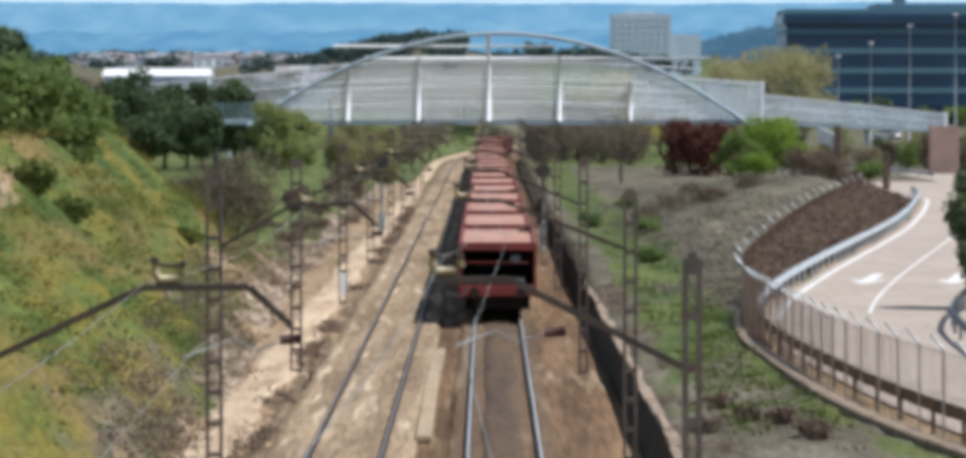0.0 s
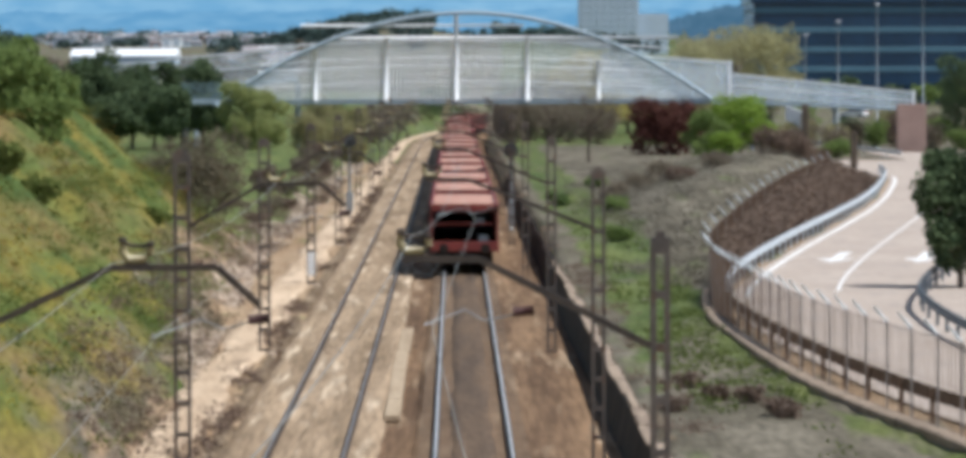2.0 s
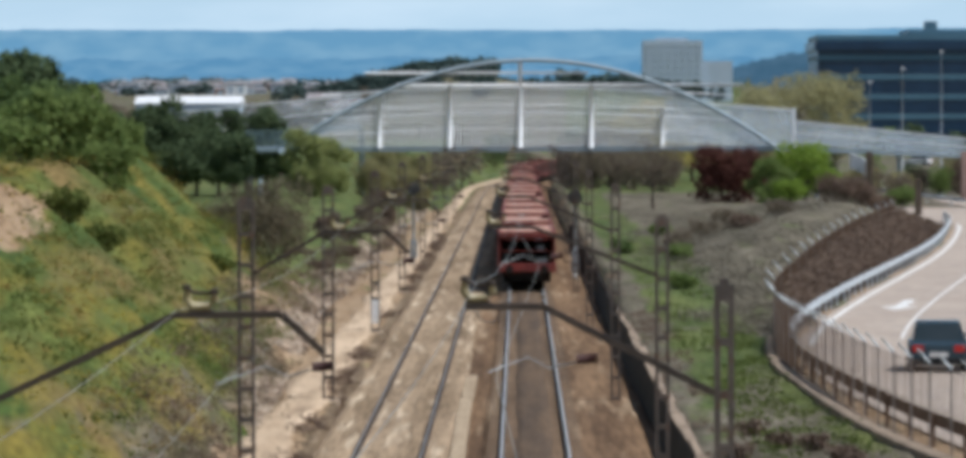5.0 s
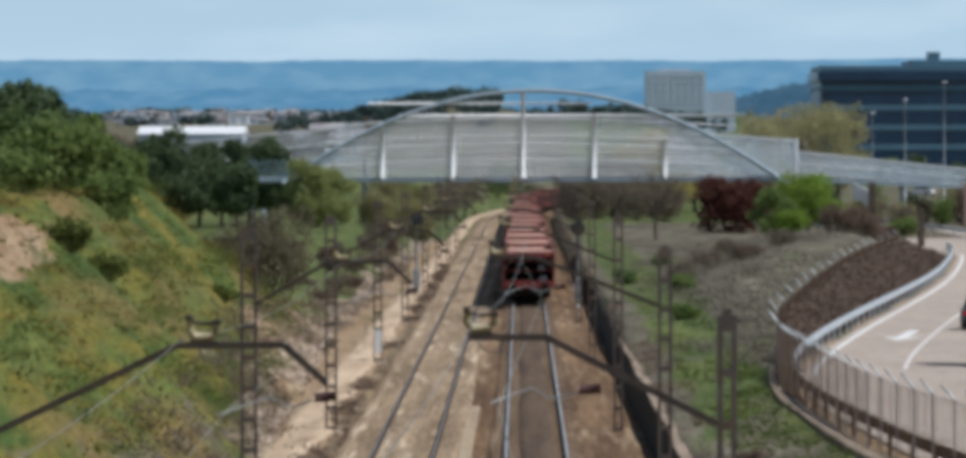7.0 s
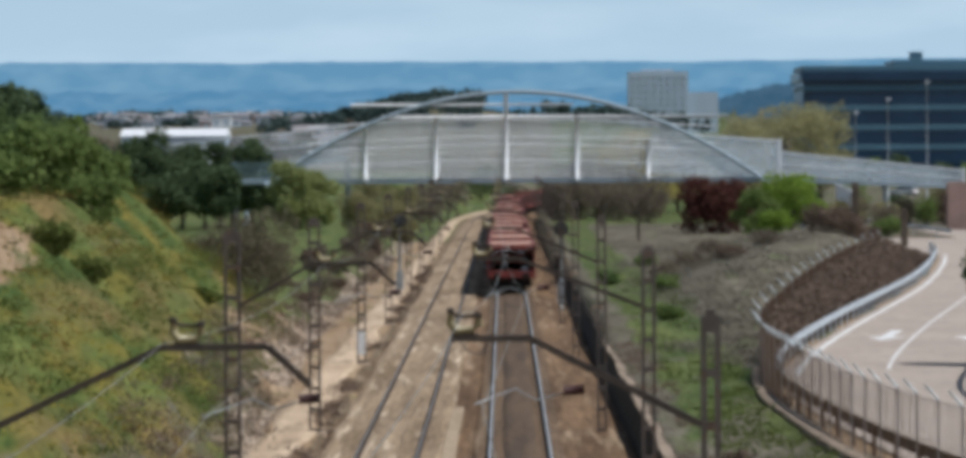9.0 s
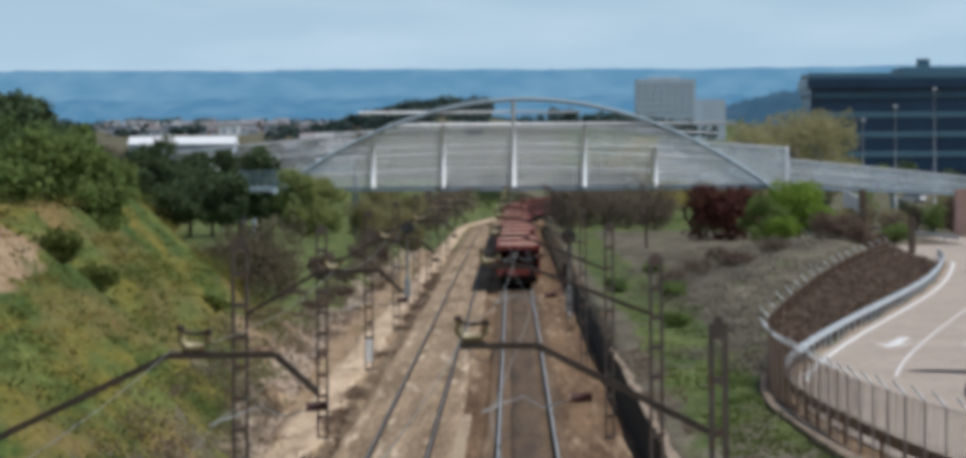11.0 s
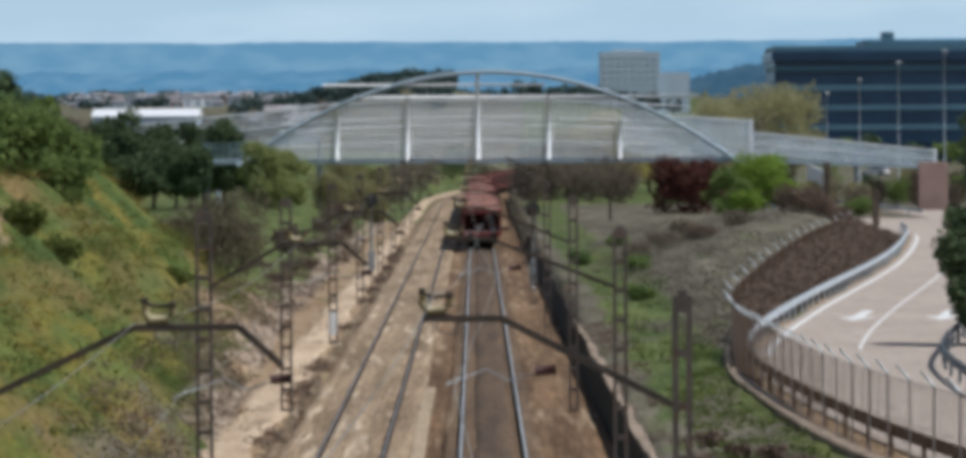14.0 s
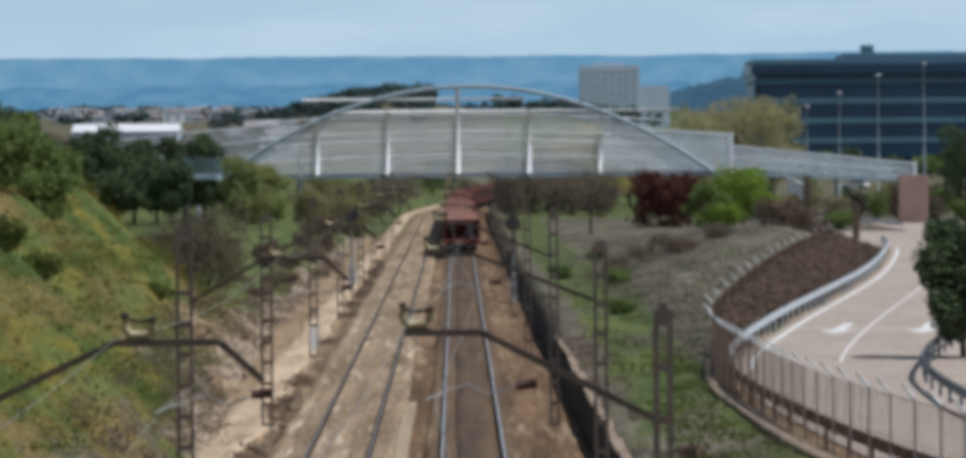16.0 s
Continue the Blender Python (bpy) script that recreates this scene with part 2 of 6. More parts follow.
# near-black base colour carries the shade on the wall's track side
M_wall = mat("shade_dark_retaining_wall", (0.05, 0.046, 0.042), (0.08, 0.07, 0.06), 0.5, 0.9, bump=0.02, fine=0.2, stretch=(1, 1, 0.3))
M_mast = mat("weathered_steel_mast", (0.085, 0.07, 0.06), (0.14, 0.11, 0.09), 1.4, 0.7, 0.3, fine=0.2, c3=(0.14, 0.075, 0.045))
M_arm = mat("dark_steel_arm", (0.055, 0.042, 0.034), (0.09, 0.066, 0.05), 2, 0.6, 0.4, fine=0.15)
M_galv = mat("galvanised_fitting", (0.36, 0.38, 0.39), (0.28, 0.29, 0.30), 3, 0.5, 0.5)
M_insul = mat("tan_ceramic_insulator", (0.42, 0.35, 0.19), (0.30, 0.24, 0.13), 4, 0.3)
M_wire = mat("oxidised_copper_wire", (0.36, 0.35, 0.31), (0.27, 0.26, 0.23), 2, 0.5, 0.5)
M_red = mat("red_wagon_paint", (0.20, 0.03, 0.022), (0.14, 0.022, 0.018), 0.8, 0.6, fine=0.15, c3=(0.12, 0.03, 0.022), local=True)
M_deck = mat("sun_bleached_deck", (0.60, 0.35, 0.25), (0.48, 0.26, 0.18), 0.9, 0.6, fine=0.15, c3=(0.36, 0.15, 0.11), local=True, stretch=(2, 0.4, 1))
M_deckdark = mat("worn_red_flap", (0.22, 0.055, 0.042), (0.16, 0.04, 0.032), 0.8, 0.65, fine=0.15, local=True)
# red taken dark for the shade inside the wagons; insulators share it
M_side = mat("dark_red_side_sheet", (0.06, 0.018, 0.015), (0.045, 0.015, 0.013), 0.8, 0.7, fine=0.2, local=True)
# grime taken near black, so it also paints shade under and inside wagons
M_under = mat("grimy_shade_black_gear", (0.022, 0.02, 0.019), (0.035, 0.029, 0.025), 2, 0.8, 0.1, fine=0.2, local=True)
M_white = mat("white_painted_steel", (0.84, 0.85, 0.86), (0.79, 0.80, 0.81), 0.5, 0.5, fine=0.06, c3=(0.70, 0.70, 0.70))
M_arch = mat("grey_blue_painted_steel", (0.35, 0.42, 0.47), (0.30, 0.37, 0.42), 0.4, 0.75, fine=0.06)
M_screen = screen_mat("woven_wire_screen", (0.92, 0.97, 1.0), 0.79)
M_screen_thin = screen_mat("thin_woven_wire_screen", (0.90, 0.96, 1.0), 0.80)
M_end = screen_mat("blue_green_mesh_panel", (0.36, 0.47, 0.49), 0.80)
M_asphalt = mat("pale_worn_asphalt", (0.45, 0.375, 0.315), (0.40, 0.33, 0.275), 0.35, 0.85, bump=0.006, fine=0.1, c3=(0.34, 0.295, 0.26), stretch=(1, 0.4, 1))
M_paint = mat("road_paint", (0.80, 0.79, 0.77), (0.68, 0.66, 0.63), 1.5, 0.7, fine=0.1)
M_guard = mat("galvanised_guardrail", (0.62, 0.66, 0.68), (0.54, 0.57, 0.59), 1.0, 0.45, 0.3, fine=0.08)
M_dull = mat("dull_dark_steel", (0.13, 0.15, 0.17), (0.10, 0.115, 0.13), 1.0, 0.6, 0.3, fine=0.1)
M_rust = mat("rusty_fence_wire", (0.13, 0.085, 0.06), (0.18, 0.12, 0.085), 1.5, 0.8, 0.2, fine=0.2)
M_glass_blue = mat("dark_blue_glazing", (0.006, 0.026, 0.062), (0.012, 0.042, 0.09), 0.12, 0.25, fine=0.1)
M_spandrel = mat("blue_grey_spandrel", (0.085, 0.175, 0.235), (0.07, 0.15, 0.205), 0.1, 0.5)
# far walls, roofs and windows: distance haze put into greyed, bluish colours
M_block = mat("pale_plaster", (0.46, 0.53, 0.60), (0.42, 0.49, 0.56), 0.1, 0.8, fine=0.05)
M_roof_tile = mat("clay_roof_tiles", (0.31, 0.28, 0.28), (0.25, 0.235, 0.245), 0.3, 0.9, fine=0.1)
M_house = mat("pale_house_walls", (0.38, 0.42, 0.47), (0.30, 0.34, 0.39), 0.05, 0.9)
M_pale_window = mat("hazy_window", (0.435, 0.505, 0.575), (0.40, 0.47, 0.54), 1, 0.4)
M_bark = mat("grey_brown_bark", (0.13, 0.10, 0.08), (0.08, 0.065, 0.05), 2, 0.95, bump=0.03, fine=0.3)
M_brick = mat("pinkish_brick_wall", (0.38, 0.26, 0.22), (0.31, 0.21, 0.18), 0.5, 0.9, fine=0.12)
M_stone = mat("pale_limestone_rubble", (0.50, 0.40, 0.31), (0.33, 0.26, 0.20), 0.9, 0.95, bump=0.04, fine=0.2, isl=0.25)
L_pine = leaf_mat("pine_needles", (0.045, 0.072, 0.038), (0.115, 0.155, 0.078), 0.3)
L_bush = leaf_mat("dark_green_leaves", (0.085, 0.135, 0.05), (0.17, 0.235, 0.09), 0.55)
L_mid = leaf_mat("mid_green_leaves", (0.125, 0.185, 0.055), (0.225, 0.29, 0.10), 0.55)
L_lime = leaf_mat("fresh_spring_leaves", (0.13, 0.22, 0.03), (0.26, 0.36, 0.07), 0.4)
L_pale = leaf_mat("pale_new_leaves", (0.21, 0.245, 0.09), (0.37, 0.40, 0.17), 0.55)
L_yel = leaf_mat("yellow_green_catkins", (0.22, 0.21, 0.095), (0.36, 0.33, 0.17), 0.5)
L_willow = leaf_mat("hazy_willow_leaves", (0.29, 0.275, 0.14), (0.46, 0.43, 0.24), 0.5)
L_gold = leaf_mat("golden_willow_leaves", (0.42, 0.37, 0.11), (0.60, 0.52, 0.19), 0.5)
L_red = leaf_mat("purple_plum_leaves", (0.085, 0.036, 0.031), (0.15, 0.068, 0.055), 0.35)
L_twig = leaf_mat("bare_twigs", (0.14, 0.115, 0.085), (0.25, 0.21, 0.155), 0.35)
L_thicket = leaf_mat("olive_grey_twigs", (0.12, 0.105, 0.07), (0.22, 0.19, 0.13), 0.4)
L_scrub = leaf_mat("dry_grey_scrub", (0.128, 0.115, 0.09), (0.215, 0.195, 0.155), 0.3)
# pine green with the blue tint of distance haze mixed into it
L_far = leaf_mat("far_haze_tinted_pines", (0.045, 0.07, 0.065), (0.085, 0.12, 0.11), 0.25)
L_hedge = leaf_mat("dry_brown_hedge", (0.15, 0.105, 0.082), (0.21, 0.155, 0.12), 0.3)
L_grass = leaf_mat("grass_blades", (0.08, 0.105, 0.032), (0.165, 0.165, 0.052), 0.3, 0.45)
L_weed = leaf_mat("soft_green_weeds", (0.085, 0.13, 0.035), (0.17, 0.195, 0.06), 0.45, 0.45)
L_fresh = leaf_mat("fresh_grass_blades", (0.078, 0.118, 0.036), (0.145, 0.175, 0.056), 0.35, 0.45)
L_rusty = leaf_mat("rusty_dead_weeds", (0.17, 0.115, 0.04), (0.28, 0.185, 0.065), 0.45, 0.45)
L_yflow = leaf_mat("yellow_wild_flowers", (0.26, 0.20, 0.03), (0.38, 0.30, 0.05), 0.3)


# ---- mesh helpers ----
def part(name, bm, material, parent=None, label=""):
    me = bpy.data.meshes.new(name)
    bm.to_mesh(me)
    bm.free()
    return hang(name, me, material, parent, label)


def hang(name, me, material, parent=None, label=""):
    for m in material if isinstance(material, (list, tuple)) else [material]:
        me.materials.append(m)
    ob = new(name, me)
    if parent:
        ob.parent = parent
    if label:
        tagged(ob, label)
    return ob


def box(bm, x0, x1, y0, y1, z0, z1, m=0, bevel=0.0):
    vs = [bm.verts.new((x, y, z)) for z in (z0, z1) for y in (y0, y1) for x in (x0, x1)]
    fs = [bm.faces.new([vs[i] for i in f]) for f in ((0, 2, 3, 1), (4, 5, 7, 6), (0, 1, 5, 4), (2, 6, 7, 3), (0, 4, 6, 2), (1, 3, 7, 5))]
    for f in fs:
        f.material_index = m
    if bevel:
        es = list({e for f in fs for e in f.edges})
        bmesh.ops.bevel(bm, geom=es, offset=bevel, segments=2, affect="EDGES", profile=0.5)
    return vs


def tube(bm, pts, r, n=8, m=0, caps=True):
    """Round bar along pts; r is one radius or one for each point."""
    pts = [Vector(p) for p in pts]
    rs = r if isinstance(r, (list, tuple)) else [r] * len(pts)
    rings = []
    for i, p in enumerate(pts):
        d = (pts[min(i + 1, len(pts) - 1)] - pts[max(i - 1, 0)]).normalized()
        u = d.cross(Vector((0, 0, 1)) if abs(d.z) < 0.9 else Vector((1, 0, 0))).normalized()
        v = d.cross(u)
        rings.append([bm.verts.new(p + (u * math.cos(a) + v * math.sin(a)) * rs[i]) for a in [2 * math.pi * k / n for k in range(n)]])
    for a, b in zip(rings, rings[1:]):
        for k in range(n):
            f = bm.faces.new((a[k], a[(k + 1) % n], b[(k + 1) % n], b[k]))
            f.material_index, f.smooth = m, n > 4
    if caps:
        for ring, rev in ((rings[0], False), (rings[-1], True)):
            f = bm.faces.new(ring[::-1] if rev else ring)
            f.material_index = m


def profile(bm, prof, ys, shift, m=0, closed=True):
    """A section (x, z) drawn along y; shift(y) moves it sideways."""
    rings = [[bm.verts.new((x + shift(y), y, z)) for x, z in prof] for y in ys]
    k = len(prof)
    for a, b in zip(rings, rings[1:]):
        for i in range(k if closed else k - 1):
            f = bm.faces.new((a[i], b[i], b[(i + 1) % k], a[(i + 1) % k]))
            f.material_index = m
    if closed:
        bm.faces.new(rings[0])
        bm.faces.new(rings[-1][::-1])


def sweep(bm, path, prof, m=0):
    """A section (sideways, up) along a path of (x, y, z); sideways is to the right of the way."""
    rings = []
    for i, p in enumerate(path):
        a, b = Vector(path[max(i - 1, 0)]), Vector(path[min(i + 1, len(path) - 1)])
        d = (b - a).normalized()
        s = Vector((d.y, -d.x, 0)).normalized()
        rings.append([bm.verts.new(Vector(p) + s * u + Vector((0, 0, w))) for u, w in prof])
    k = len(prof)
    for a, b in zip(rings, rings[1:]):
        for i in range(k):
            f = bm.faces.new((a[i], b[i], b[(i + 1) % k], a[(i + 1) % k]))
            f.material_index = m
    bm.faces.new(rings[0])
    bm.faces.new(rings[-1][::-1])


def spline(pts, step):
    """Smooth way through pts, a point about every step metres."""
    ps = [Vector(p) for p in pts]
    ps = [ps[0] * 2 - ps[1]] + ps + [ps[-1] * 2 - ps[-2]]
    out = []
    for a, b, c, d in zip(ps, ps[1:], ps[2:], ps[3:]):
        n = max(1, int((c - b).length / step))
        for i in range(n):
            t = i / n
            out.append(0.5 * ((2 * b) + (c - a) * t + (2 * a - 5 * b + 4 * c - d) * t * t + (3 * b - a - 3 * c + d) * t ** 3))
    out.append(ps[-2])
    return out


def cards(name, centres, size, material, parent=None, label="", flat=0.0, seed=0, tall=1.0):
    """Many small leaf clumps, each a bent two-sided scrap at its own slant."""
    rng = np.random.default_rng(seed)
    c = np.asarray(centres, float)
    n = len(c)
    u = rng.normal(size=(n, 3))
    u[:, 2] *= 1 - flat
    u /= np.linalg.norm(u, axis=1)[:, None]
    w = rng.normal(size=(n, 3))
    v = np.cross(u, w)
    v /= np.linalg.norm(v, axis=1)[:, None]
    s = size * rng.uniform(0.55, 1.35, n)[:, None]
    nrm = np.cross(u, v)
    P = np.stack([c - u * s - v * s * 0.45, c + u * s * 0.2 - v * s * 0.7 + nrm * s * 0.3, c + u * s + v * s * 0.3, c - u * s * 0.3 + v * s * 0.8 + nrm * s * 0.25], 1).reshape(-1, 3)
    me = bpy.data.meshes.new(name)
    me.from_pydata(P.tolist(), [], [(4 * i, 4 * i + 1, 4 * i + 2, 4 * i + 3) for i in range(n)])
    return hang(name, me, material, parent, label)


def blob_points(blobs, n, rng, hollow=0.55):
    """Points in the outer part of uneven clumps (x, y, z, rx, ry, rz)."""
    vol = np.array([b[3] * b[4] * b[5] for b in blobs]) ** (2 / 3)
    out = []
    for b, k in zip(blobs, (n * vol / vol.sum()).astype(int) + 1):
        d = rng.normal(size=(k, 3))
        d /= np.linalg.norm(d, axis=1)[:, None]
        lump = np.array([noise.noise(Vector(q * 2.3 + np.array(b[:3]))) for q in d])
        r = (hollow + (1 - hollow) * rng.uniform(0, 1, k) ** 0.6) * (1 + 0.45 * lump)
        out.append(np.array(b[:3]) + d * r[:, None] * np.array(b[3:6]))
    return np.concatenate(out)


def tree(name, x, y, z, h, w, leaf, label, category="tree", trunk=0.35, leaves=1800, size=0.3, seed=0, group="", flat=1.0, lift=0.3, bare=False, hollow=0.45):
    """Tapered trunk, limbs and an uneven crown of many small leaf clumps."""
    rng = np.random.default_rng(seed + 11)
    ob = tagged(new(name), label, category, group)
    ob.location = (x, y, z)
    bm = bmesh.new()
    th = h * (0.75 if not bare else 0.55)
    pts = [(0.12 * math.sin(i * 1.7 + seed) * (i > 0), 0.1 * math.cos(i * 2.1 + seed) * (i > 0), th * i / 5 - 0.3 * (i == 0)) for i in range(6)]
    tube(bm, pts, [max(0.03, h * 0.022 * (1.25 - i * 0.2)) for i in range(6)], 7)
    tips = []
    nl = 9 if not bare else 16
    for i in range(nl):
        a = i * 2.4 + seed
        z0 = h * (lift + (0.72 - lift) * (i + 0.5) / nl)
        reach = w * 0.5 * rng.uniform(0.55, 0.95) * (1 - 0.3 * i / nl)
        p0 = Vector((0, 0, min(z0 * 0.9, th * 0.95)))
        p2 = Vector((math.cos(a) * reach, math.sin(a) * reach, min(h * 0.93, z0 + h * rng.uniform(0.08, 0.3))))
        p1 = p0.lerp(p2, 0.5) + Vector((0, 0, -0.03 * h))
        tube(bm, [p0, p1, p2], [h * 0.011, h * 0.007, h * 0.003], 5, caps=False)
        tips.append(p2)
        if bare:
            for j in range(4):
                q = p2 + Vector((rng.uniform(-1, 1), rng.uniform(-1, 1), rng.uniform(0.1, 1))) * h * 0.13
                tube(bm, [p1.lerp(p2, 0.3 + 0.2 * j), q], [h * 0.005, h * 0.0015], 4, caps=False)
    part("trunk", bm, M_bark, ob)
    blobs = [(p.x, p.y, p.z, w * rng.uniform(0.17, 0.27), w * rng.uniform(0.17, 0.27), h * flat * rng.uniform(0.12, 0.2)) for p in tips]
    blobs += [(0, 0, h * 0.82, w * 0.27, w * 0.27, h * 0.17 * flat), (0, 0, h * (lift + 0.25), w * 0.3, w * 0.3, h * 0.2 * flat)]
    cards("crown", blob_points(blobs, leaves, rng, hollow), size, leaf, ob, seed=seed)
    return ob


def bush(name, x, y, z, w, d, h, leaf, label, leaves=1200, size=0.16, seed=0, category="bush", group="", lean=0.0):
    """Several stems from one root and an uneven mound of leaf clumps."""
    rng = np.random.default_rng(seed + 5)
    ob = tagged(new(name), label, category, group)
    ob.location = (x, y, z)
    bm = bmesh.new()
    blobs = []
    for i in range(9):
        a = i * 2.4 + seed
        q = Vector((math.cos(a) * w * 0.33 * rng.uniform(0.2, 1), math.sin(a) * d * 0.33 * rng.uniform(0.2, 1), h * rng.uniform(0.35, 0.78)))
        tube(bm, [(0, 0, -0.25), q * 0.5 + Vector((0, 0, 0.05 * h)), q], [0.03 * h ** 0.5, 0.02, 0.008], 5, caps=False)
        blobs.append((q.x + lean * q.z, q.y, q.z, w * rng.uniform(0.15, 0.27), d * rng.uniform(0.15, 0.27), h * rng.uniform(0.16, 0.3)))
    part("woody_base", bm, M_bark, ob)
    blobs.append((0, 0, h * 0.3, w * 0.36, d * 0.36, h * 0.32))
    pts = blob_points(blobs, leaves, rng)
    pts[:, 2] = np.maximum(pts[:, 2], -0.1)
    cards("foliage", pts, size, leaf, ob, seed=seed)
    return ob


# ---- the ground ----
def smooth(a, b, v):
    t = min(1.0, max(0.0, (v - a) / (b - a)))
    return t * t * (3 - 2 * t)


def curve(y):
    """The line bends gently to the right far off."""
    return 1.5e-4 * max(0.0, y - 675) ** 2


def toe(y):
    return -7.3 - 0.016 * (min(y, 260) - 125)


FENCE = spline([(13.7, 84, 0), (10.95, 102, 0), (10.15, 111, 0), (9.35, 120, 0), (8.65, 132.5, 0), (8.27, 151.5, 0), (8.2, 167, 0), (9.05, 187, 0), (11.4, 217, 0), (15.1, 260, 0), (20.3, 314, 0), (26, 365, 0)], 1.0)
EDGE = spline([(16.0, 84, 0), (12.6, 102, 0), (11.4, 111, 0), (10.6, 120, 0), (9.9, 132.5, 0), (9.3, 151.5, 0), (9.35, 168, 0), (10.4, 187, 0), (14.3, 223, 0), (24.0, 303, 0), (31.0, 374, 0), (33.5, 410, 0)], 1.0)


def along(path, y):
    for a, b in zip(path, path[1:]):
        if a[1] <= y <= b[1]:
            return a[0] + (b[0] - a[0]) * (y - a[1]) / (b[1] - a[1])
    return path[0][0] if y < path[0][1] else path[-1][0]


def height(x, y):
    c = curve(y)
    u = x - c
    n1 = noise.noise(Vector((x * 0.35, y * 0.12, 3.0)))
    n2 = noise.noise(Vector((x * 1.1, y * 0.6, 7.0)))
    far = max(0.0, 0.010 * (y - 620)) if y < 1400 else 7.8 + (y - 1400) * 0.0085
    if u < -5.0:
        z = -0.45 + smooth(-5.3, -5.9, u) * 0.22
        t = toe(y)
        if u < t:
            e = 1 - smooth(228, 262, y + 0.6 * (u + 10))
            b = min((t - u) * 0.98, 7.3) + 0.10 * max(0.0, t - 7.5 - u)
            b += (0.35 * n1 + 0.16 * n2) * min(1, (t - u) / 2)
            rub = smooth(170, 200, y) * (1 - smooth(480, 540, y)) * (min((t - u) * 0.45, 1.0) + 0.35 * n2)
            z += b * e + (1 - e) * (max(rub, 0) + smooth(t, t - 6, u) * (0.5 + 0.0022 * max(0, y - 260)) + 0.1 * n1)
    elif u > 4.18:
        f = along(FENCE, y)
        z = 0.70 + 0.10 * smooth(4.5, f - 1.0, u) + 0.35 * smooth(190, 240, y)
        z += (0.08 * n1 + 0.06 * n2) * smooth(4.1, 5.0, u)
        if y > 200:
            z += 1.9 * math.exp(-((u - (f - 4.0)) / 4.5) ** 2) * smooth(215, 300, y) * (1 - smooth(380, 460, y))
        if u > f - 0.15:
            z = 0.93 + (0 if y > 84 else (84 - y) * 0.01)
    else:
        z = -0.5
    k = smooth(6, 30, abs(u)) if y < 1250 else 1.0
    z += far * k
    if y > 900:
        z += 10.3 * math.exp(-((x + 18) / 34) ** 2 - ((y - 1500) / 160) ** 2)
        z += 5.0 * math.exp(-((x - 30) / 30) ** 2 - ((y - 1600) / 160) ** 2)
        z += 15.0 * math.exp(-((x - 150) / 55) ** 2 - ((y - 2600) / 170) ** 2)
    return z


def axis(parts):
    out = []
    for a, b, s in parts:
        n = max(1, round((b - a) / s))
        out += [a + (b - a) * i / n for i in range(n)]
    return out + [parts[-1][1]]


def build_ground():
    xs = axis([(-3600, -600, 500), (-600, -120, 40), (-120, -40, 8), (-40, -20, 1.6), (-20, -5.9, 0.45), (-5.9, -5.0, 0.3), (-5.0, 4.0, 1.8), (4.0, 4.2, 0.1), (4.2, 14, 0.45), (14, 40, 1.6), (40, 120, 8), (120, 600, 40), (600, 3600, 500)])
    ys = axis([(-400, 40, 44), (40, 100, 3), (100, 280, 1.2), (280, 560, 4), (560, 1000, 22), (1000, 2000, 50), (2000, 3000, 80), (3000, 4950, 195)])
    vs, cols = [], []
    for y in ys:
        for x in xs:
            z = height(x, y)
            vs.append((x, y, z))
            soil, dry = 0.0, 0.15
            u = x - curve(y)
            if -400 < y < 262 and u < toe(y):
                k = toe(y) - u
                dry = 0.22 + 0.24 * (1 - smooth(0.3, 3.0, k))
                soil = 0.16 + 0.40 * smooth(5.2, 6.0, k) * (1 - smooth(6.6, 7.6, k)) * (1 - smooth(150, 182, y)) + 0.25 * (1 - smooth(0, 2.0, k))
                soil += 0.5 * smooth(175, 215, y) * (1 - smooth(1.0, 3.5, k))
            elif u < -5:
                soil, dry = 0.6 * (1 - smooth(8.5, 12, -u)) if y < 540 else 0.05, 0.05
            elif u > 4.0:
                f = along(FENCE, y)
                # bare strip by the wall, a green belt, then dry slope
                belt = smooth(4.9, 5.7, u)
                dry = 0.55 - 0.24 * belt + 0.36 * (1 - smooth(f - 1.7, f - 0.7, u)) * (1 - smooth(135, 165, y)) * belt
                if y > 170:
                    dry = max(dry, 0.60 * smooth(7.3, 9.2, u) * smooth(170, 200, y))
                soil = 0.36 * (1 - smooth(4.4, 5.4, u))
                if u > f:
                    soil, dry = 0.5, 0.6
                if y > 400 and u > 24:
                    soil, dry = 0.32, 0.9
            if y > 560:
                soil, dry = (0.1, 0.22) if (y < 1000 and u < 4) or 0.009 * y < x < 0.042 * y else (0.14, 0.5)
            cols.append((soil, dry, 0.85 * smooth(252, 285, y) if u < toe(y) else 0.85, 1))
    w = len(xs)
    fs = [(j * w + i, j * w + i + 1, (j + 1) * w + i + 1, (j + 1) * w + i) for j in range(len(ys) - 1) for i in range(w - 1)]
    me = bpy.data.meshes.new("ground")
    me.from_pydata(vs, [], fs)
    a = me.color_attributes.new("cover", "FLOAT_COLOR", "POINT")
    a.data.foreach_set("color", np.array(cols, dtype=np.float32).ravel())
    me.polygons.foreach_set("use_smooth", [True] * len(fs))
    ob = hang("ground", me, M_ground)
    tagged(ob, "grassy railway cutting and rising spring countryside", "ground", kind="structure")


build_ground()

# ---- the line: ballast, rails, sleepers ----
LEFT, RIGHT, HALF = -3.37, 0.42, 0.867
YS = axis([(15, 600, 39), (600, 1240, 16)])


